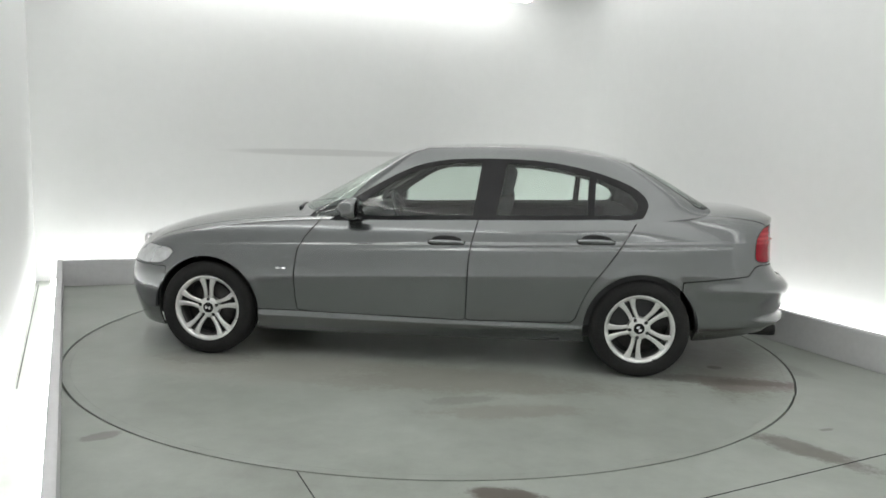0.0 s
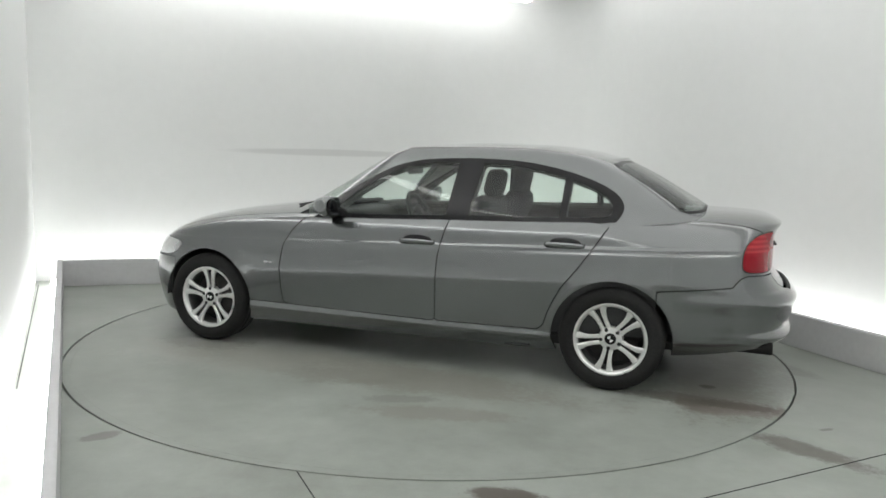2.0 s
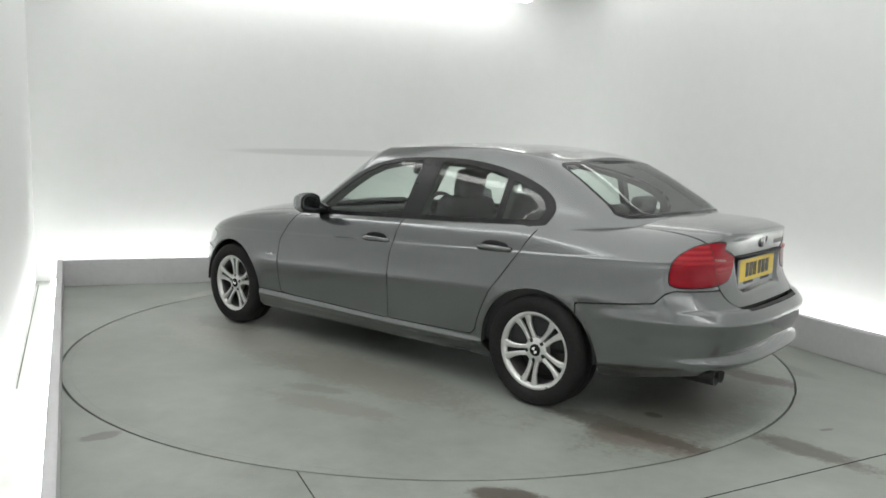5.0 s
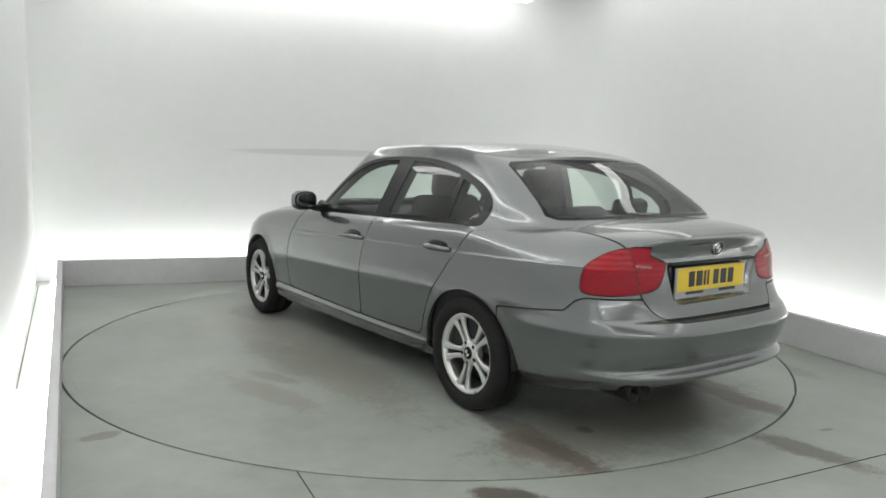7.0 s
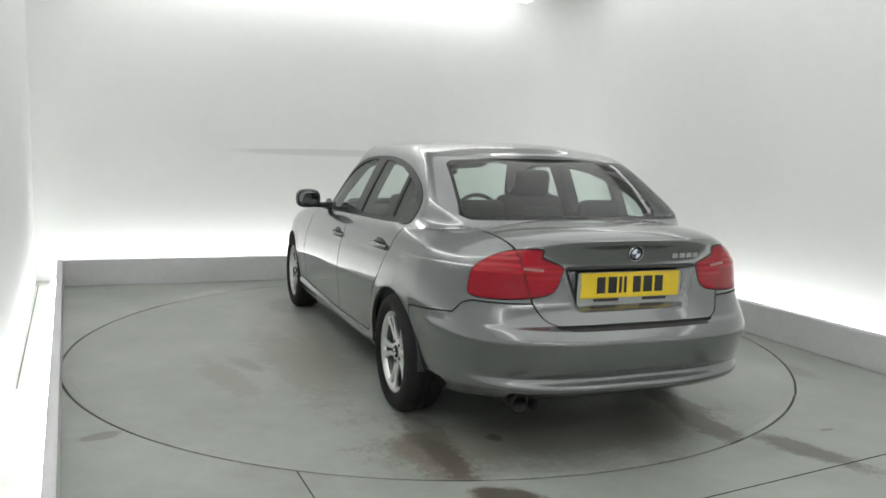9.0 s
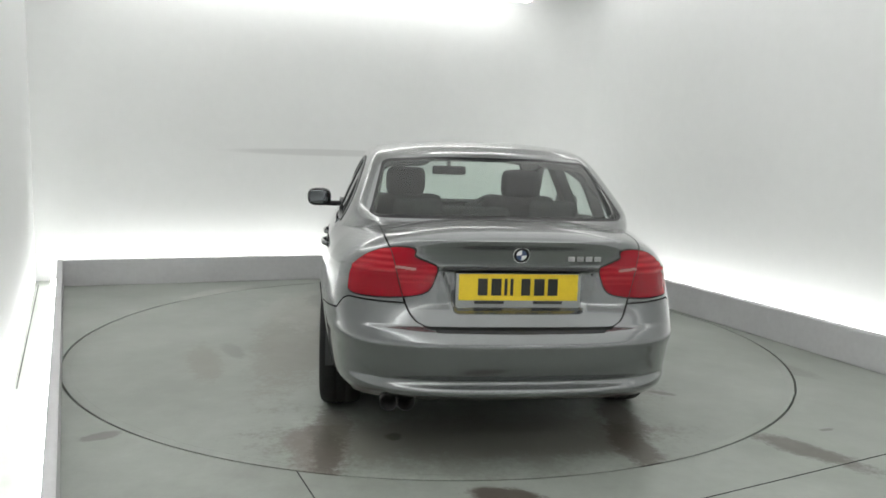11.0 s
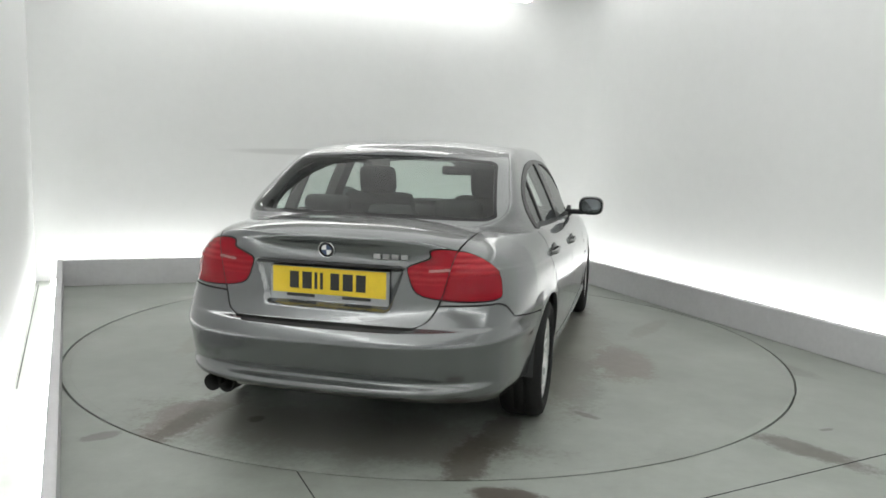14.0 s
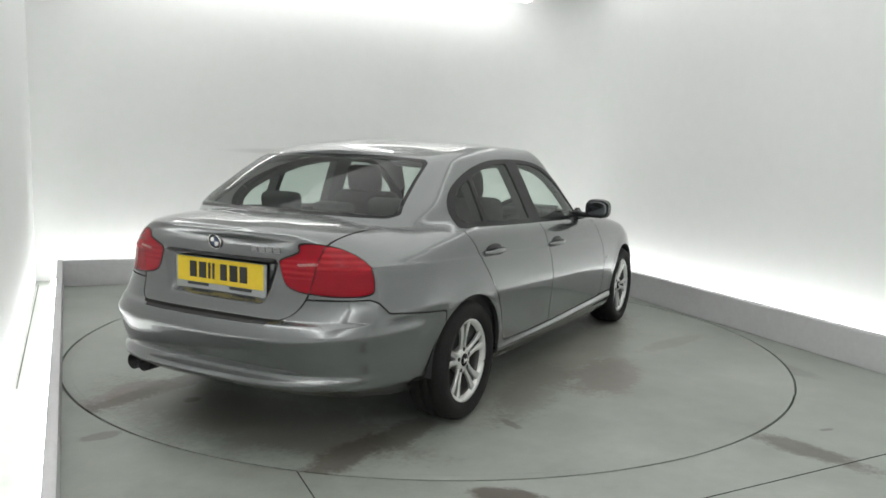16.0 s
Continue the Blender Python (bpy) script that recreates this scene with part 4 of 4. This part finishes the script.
def handle(door, sg, x, z):
    y = side_y(x, z)
    # flat dark oval on the door, in place of a shaded hollow
    bm = bmesh.new()
    bmesh.ops.create_uvsphere(bm, u_segments=28, v_segments=14, radius=1)
    bmesh.ops.transform(bm, matrix=Matrix.Translation((x, sg * (y - 0.004), z + 0.004)) @ Matrix.Diagonal((0.098, 0.011, 0.032, 1)), verts=bm.verts[:])
    h = part("handle_shade", bm, TRIM, door, "dark oval standing in for the shaded hollow behind the handle")
    bm = bmesh.new()
    n = 14
    rows = []
    for k in range(n + 1):
        t = k / n
        u = (t - 0.5) * 2
        yy = y + 0.013 + 0.022 * (1 - u * u) ** 0.6
        hgt = 0.0125 + 0.003 * (1 - u * u)
        if k in (0, n):
            yy = y + 0.004
        zz = z - 0.002 - 0.004 * u * u
        rows.append([bm.verts.new((x - u * 0.118, sg * (yy + dy), zz + dz)) for dy, dz in ((-0.012, -hgt), (0, -hgt * 0.8), (0.004, 0), (0, hgt * 0.8), (-0.012, hgt))])
    for a, b in zip(rows, rows[1:]):
        for j in range(5):
            bm.faces.new((a[j], a[(j + 1) % 5], b[(j + 1) % 5], b[j]))
    bm.faces.new(rows[0]), bm.faces.new(rows[-1])
    bmesh.ops.recalc_face_normals(bm, faces=bm.faces[:])
    part("handle", bm, PAINT, door, "body-coloured pull handle")


for pair, (x, z) in zip(DOORS, ((-0.17, 0.808), (-1.087, 0.845))):
    for ob, sg in zip(pair, (1, -1)):
        handle(ob, sg, x, z)


# mirror silver coloured dark, in place of the car side it would reflect
SILVER = mat("darkened_mirror_silver", (0.14, 0.15, 0.16), 0.04, 1.0)


def mirror(sg):
    m = new("door_mirror")
    m.parent = CAR
    bm = bmesh.new()
    bmesh.ops.create_uvsphere(bm, u_segments=32, v_segments=20, radius=1)
    for v in bm.verts:
        # a rounded box, blunt at the back, tapering forward
        x, y, z = v.co
        f = (abs(x) ** 3 + abs(y) ** 3 + abs(z) ** 3) ** (-1 / 3)
        x, y, z = x * f, y * f, z * f
        if x < 0:
            x *= 0.42
        k = 1 - 0.28 * max(x, 0)
        v.co = (0.405 + x * 0.095, sg * (0.958 + y * 0.088 * k + 0.02 * min(x, 0)), 0.995 + z * 0.068 * k)
    bmesh.ops.recalc_face_normals(bm, faces=bm.faces[:])
    part("mirror_shell", bm, PAINT, m, "body-coloured mirror housing")
    bm = bmesh.new()
    bmesh.ops.create_uvsphere(bm, u_segments=32, v_segments=16, radius=1)
    for v in bm.verts:
        x, y, z = v.co
        f = (abs(y) ** 3 + abs(z) ** 3 + 1e-6) ** (-1 / 3) * math.hypot(y, z)
        v.co = (0.363 + x * 0.006, sg * (0.958 + y * f * 0.082), 0.995 + z * f * 0.060)
    part("mirror_rim", bm, TRIM, m, "black mirror edge")
    bm = bmesh.new()
    bmesh.ops.create_uvsphere(bm, u_segments=32, v_segments=16, radius=1)
    for v in bm.verts:
        x, y, z = v.co
        f = (abs(y) ** 3 + abs(z) ** 3 + 1e-6) ** (-1 / 3) * math.hypot(y, z)
        v.co = (0.358 + x * 0.004, sg * (0.958 + y * f * 0.070), 0.995 + z * f * 0.050)
    part("mirror_glass", bm, SILVER, m, "mirror glass coloured dark for the car side it reflects")
    bm = bmesh.new()
    rounded(bm, 0.43, sg * 0.845, 0.945, 0.09, 0.13, 0.035, 0.014)
    part("mirror_foot", bm, TRIM, m, "black mirror foot")
    bm = bmesh.new()
    prism(bm, [(0.60, 0.905), (0.36, 0.93), (0.37, 0.965), (0.45, 0.99)], sg * 0.778, sg * 0.806)
    part("mirror_triangle", bm, TRIM, m, smooth=False)


mirror(1), mirror(-1)


LAMP_STRIP = mat("pale_lamp_strip", (0.46, 0.20, 0.20), 0.2, coat=0.3, vary=0.1)


HOLDER = mat("satin_plate_holder", (0.33, 0.34, 0.34), 0.42, 0.4, vary=0.06, size=12)


def tail_details():
    # number plate, its characters as plain bars
    lean = pose(-2.236, 0, 0.786, 0, 0, 0)
    bm = bmesh.new()
    box(bm, 0, 0, 0, 0.012, 0.53, 0.118, 0, 0.004, m=lean)
    plate = part("number_plate", bm, YELLOW, CAR, "yellow rear number plate", smooth=False)
    for y, w in ((0.160, 0.042), (0.100, 0.044), (0.058, 0.013), (0.032, 0.013), (-0.030, 0.040), (-0.090, 0.046), (-0.150, 0.044)):
        bm = bmesh.new()
        box(bm, -0.007, y, 0.002, 0.003, w, 0.074, 0, 0.0, m=lean)
        part("plate_bar", bm, INK, plate, smooth=False)
    bm = bmesh.new()
    box(bm, 0.002, 0, -0.018, 0.012, 0.555, 0.158, 0, 0.005, m=lean)
    part("plate_frame", bm, HOLDER, CAR, "pale satin plate holder", smooth=False)
    for y in (0.13, -0.13):
        bm = bmesh.new()
        box(bm, -0.004, y, -0.066, 0.010, 0.13, 0.013, 0, 0.002, m=lean)
        part("plate_clip", bm, PLASTIC, plate, "black clip under the plate", smooth=False)
    bm = bmesh.new()
    rounded(bm, -2.246, 0, 0.868, 0.03, 0.66, 0.012, 0.004)
    part("boot_grip", bm, PLASTIC, CAR, "dark grip strip above the plate")
    # roundel
    m = pose(-2.262, 0, 0.932, 0, 0, 90) @ pose(0, 0, 0, -14, 0, 0)
    bm = bmesh.new()
    tube(bm, [(0.0, 0.004), (0.023, 0.004), (0.024, 0.006), (0.034, 0.006), (0.0365, 0.003), (0.0365, -0.02)], m, n=40)
    bmesh.ops.recalc_face_normals(bm, faces=bm.faces[:])
    badge = part("roundel", bm, TRIM, CAR, "round dark badge with pale quarters")
    for a in range(4):
        bm = bmesh.new()
        pts = [(0, 0)] + [(0.0225 * math.cos(radians(90 * a + t)), 0.0225 * math.sin(radians(90 * a + t))) for t in range(0, 91, 15)]
        prism(bm, pts, 0.003, 0.0065, m)
        part("roundel_quarter", bm, (WHITE, BLUE)[a % 2], badge, smooth=False)
    bm = bmesh.new()
    tube(bm, [(0.034, 0.006), (0.0355, 0.008), (0.0378, 0.005), (0.0378, -0.01)], m, n=40)
    part("roundel_ring", bm, CHROME, badge)
    # model mark: plain chrome bars
    for y in (-0.225, -0.265, -0.305, -0.345):
        bm = bmesh.new()
        box(bm, tail_at(y, 0.915) - 0.001, y, 0.915, 0.008, 0.030, 0.022, 0, 0.002)
        part("model_mark_bar", bm, MARK, CAR, smooth=False)
    # pale strips in the boot lamps
    for sg in (1, -1):
        bm = bmesh.new()
        for k in range(4):
            box(bm, tail_at(0.460 + 0.022 * k, 0.862) - 0.001, sg * (0.460 + 0.022 * k), 0.862 + 0.002 * k, 0.010, 0.0225, 0.011, -sg * 7, 0.0)
        part("lamp_strip", bm, LAMP_STRIP, CAR, "pale strip in the boot lamp", smooth=False)


tail_details()


def nose_details():
    for sg in (1, -1):
        g = new("kidney_grille")
        g.parent = CAR
        bm = bmesh.new()
        pts = smooth_poly([(0.02, 0.60), (0.03, 0.69), (0.17, 0.70), (0.215, 0.66), (0.17, 0.595)], 2)
        m = pose(2.095, 0, 0.0, 0, 0, 90)
        prism(bm, [(sg * a, b) for a, b in pts], -0.05, -0.015, m)
        part("surround", bm, CHROME, g, "chrome grille surround")
        bm = bmesh.new()
        prism(bm, [(sg * (0.115 + (a - 0.115) * 0.86), 0.648 + (b - 0.648) * 0.82) for a, b in pts], -0.055, -0.045, m)
        part("grille_mesh", bm, PLASTIC, g)
        y = side_y(0.88, 0.597)
        for x in (0.862, 0.902):
            bm = bmesh.new()
            box(bm, x, sg * (y + 0.002), 0.597, 0.030, 0.008, 0.013, 0, 0.003)
            part("wing_badge_bar", bm, LAMP, CAR, "small bright bar on the front wing", smooth=False)
    bm = bmesh.new()
    rounded(bm, 2.085, 0, 0.29, 0.08, 0.60, 0.12, 0.03)
    part("lower_grille", bm, PLASTIC, CAR, "black lower air intake")


nose_details()


# ---- what turns ----
CAR_X, CAR_Y = 0.0022, -0.1254


def motions():
    rows_disc, rows_car = [], []
    for k in range(17):
        t = float(k)
        deg = 173.365 - 6.82288 * t - 0.0208244 * t ** 2 + 0.000509156 * t ** 3
        turn = pose(0, 0, 0, 0, 0, deg)
        rows_disc.append((t, turn))
        rows_car.append((t, turn @ pose(CAR_X, CAR_Y, 0)))
    walk(TURNTABLE, rows_disc)
    walk(CAR, rows_car)


motions()
